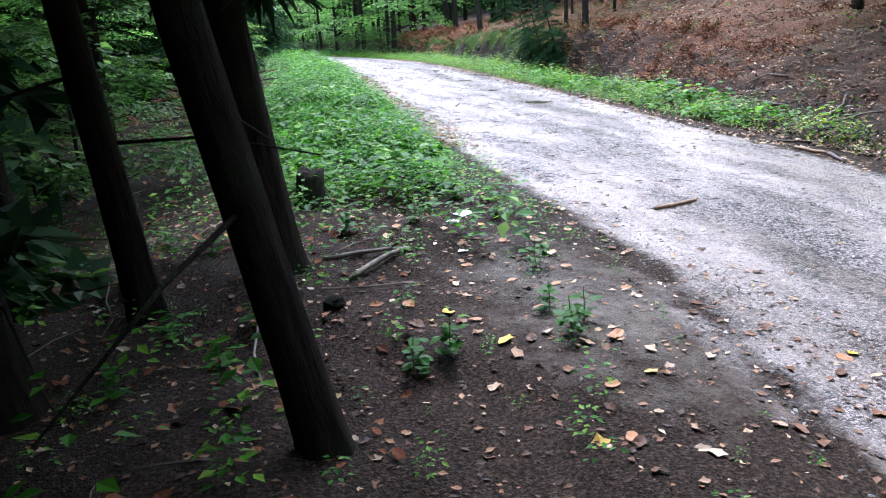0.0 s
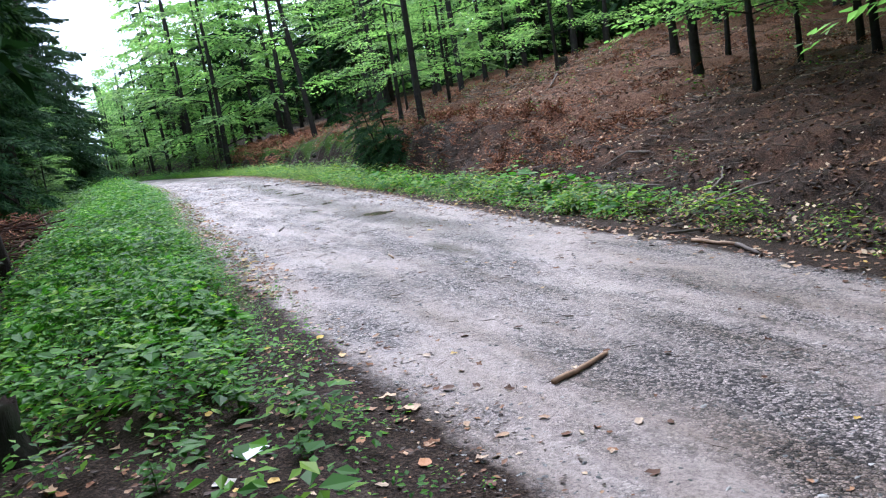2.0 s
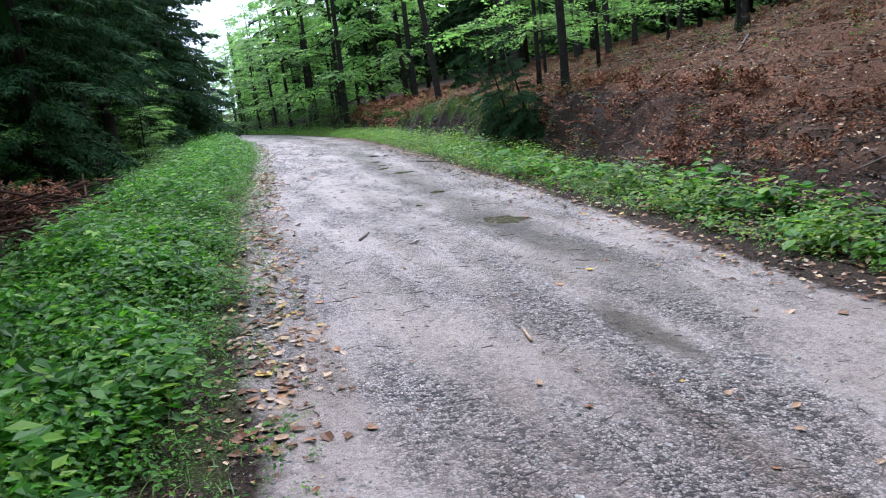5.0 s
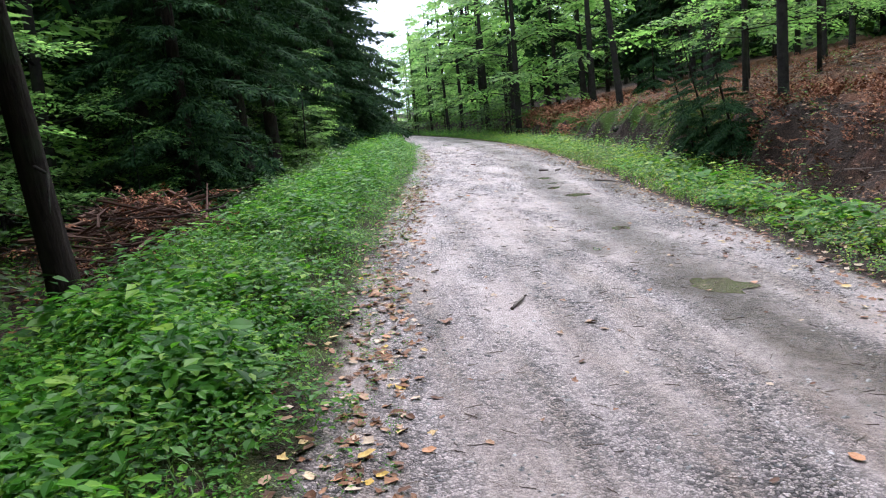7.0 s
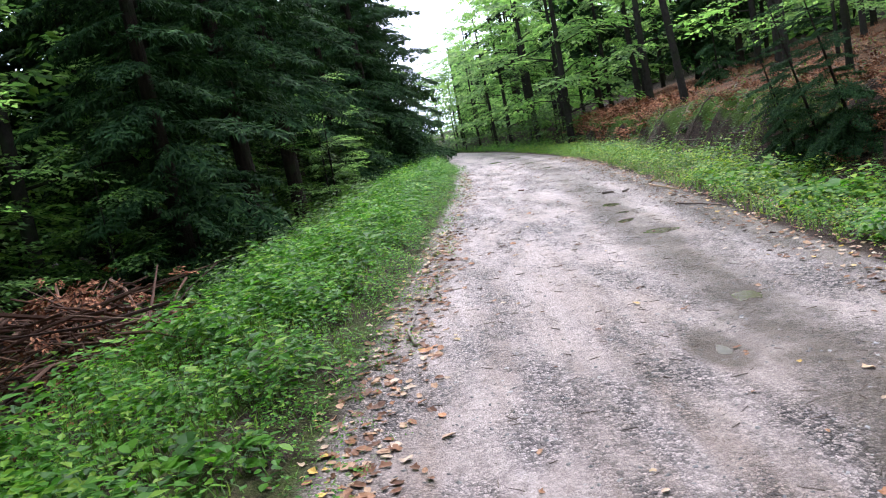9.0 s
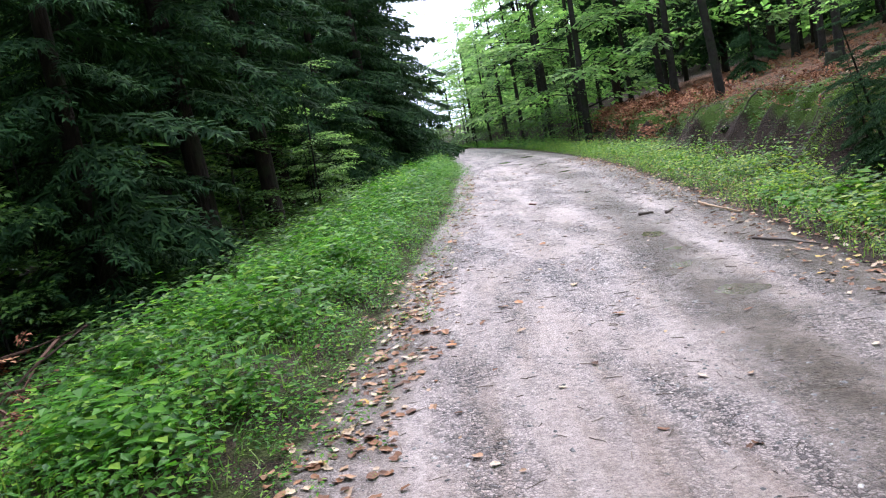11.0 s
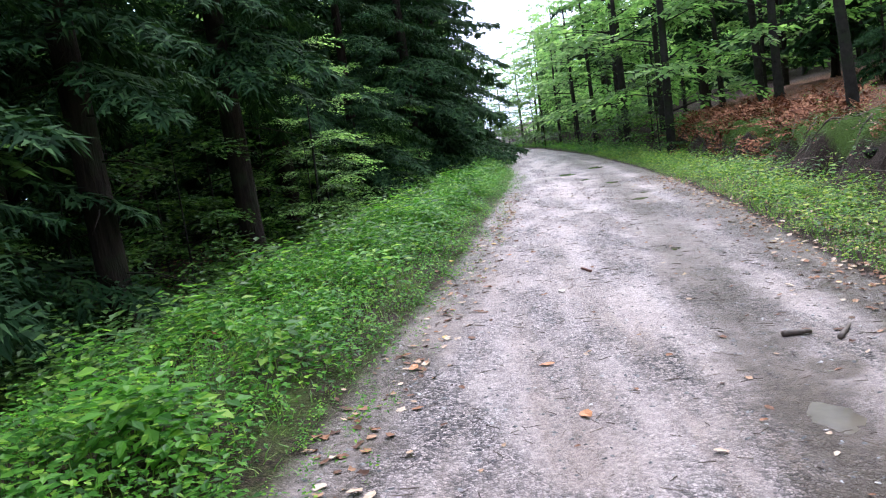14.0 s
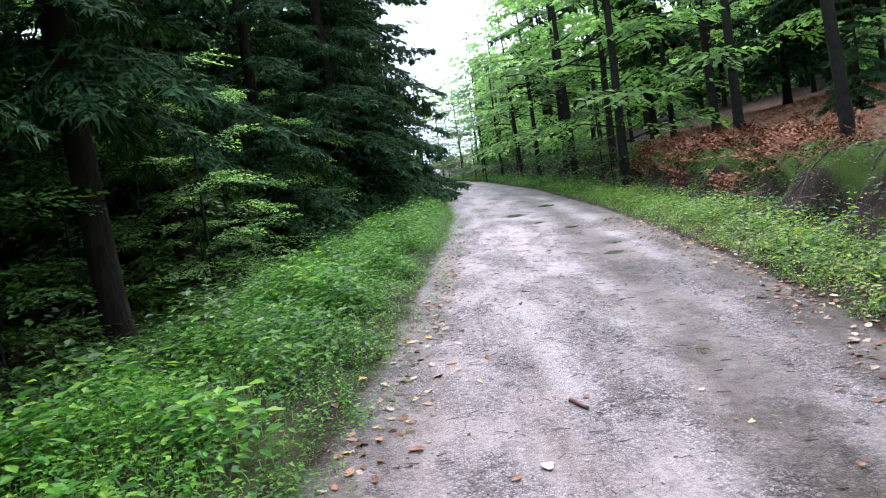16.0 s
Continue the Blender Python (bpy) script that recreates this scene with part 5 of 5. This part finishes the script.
for k in range(3):
    root = tagged(new("ground_plant"), "low green leafy plant growing on bare soil", "plant", "plants on the path")
    part("stem", tube([(0, 0, -0.02), (0.004, 0.003, 0.08), (0.0, 0.01, 0.17)], [0.004, 0.0032, 0.002], 5), stem_mat, root, "thin green stem")
    for i in range(20):
        ob = new("leaf", leaf_up)
        ob.parent = root
        ob.matrix_basis = pose(q.uniform(-0.05, 0.05), q.uniform(-0.05, 0.05), 0.02 + 0.006 * i, q.uniform(-18, 22), q.uniform(-14, 14), i * 137 + q.uniform(-25, 25)) @ Matrix.Scale(q.uniform(0.035, 0.075), 4)
    plants.append(root)
for i, (x, y) in enumerate([(-3.25, -18.5), (-3.3, -18.9), (-3.05, -17.8), (-4.06, -18.9), (-3.88, -18.85), (-3.15, -18.7), (-3.5, -16.6), (-3.3, -16.3), (-2.9, -16.6), (-4.0, -16.6), (-4.9, -18.6), (-5.1, -18.2), (-5.3, -18.9), (-4.9, -17.0), (-5.2, -16.6), (-2.75, -16.0), (-3.0, -15.8), (-4.7, -18.2)]):
    m = pose(x, y, ground_at(x, y), 0, 0, i * 67) @ Matrix.Scale(q.uniform(0.7, 1.2), 4)
    if i < 3:
        plants[i].matrix_basis = m
    else:
        copy_thing(plants[i % 3], m)
for i, (x, y, sz) in enumerate([(-4.3, -18.18, 0.06), (-4.54, -18.02, 0.08), (4.9, 6.0, 0.1), (5.0, 7.4, 0.12), (5.1, 3.4, 0.12), (5.6, 10.5, 0.13), (4.8, 4.4, 0.09)]):
    bm = bmesh.new()
    bmesh.ops.create_icosphere(bm, subdivisions=3, radius=1.0)
    for v in bm.verts:
        v.co *= 1 + 0.28 * noise.noise(v.co * 1.4 + Vector((i * 7, 0, 0))) + 0.08 * noise.noise(v.co * 4)
        v.co.z *= 0.65
    me = bpy.data.meshes.new("stone")
    bm.to_mesh(me)
    bm.free()
    me.materials.append(BARK_BEECH)
    ob = new("stone", me)
    ob.matrix_basis = pose(x, y, ground_at(x, y) + sz * 0.25, 0, 0, i * 50) @ Matrix.Scale(sz, 4)
    tagged(ob, "mossy dark stone half sunk in the soil", "stone")
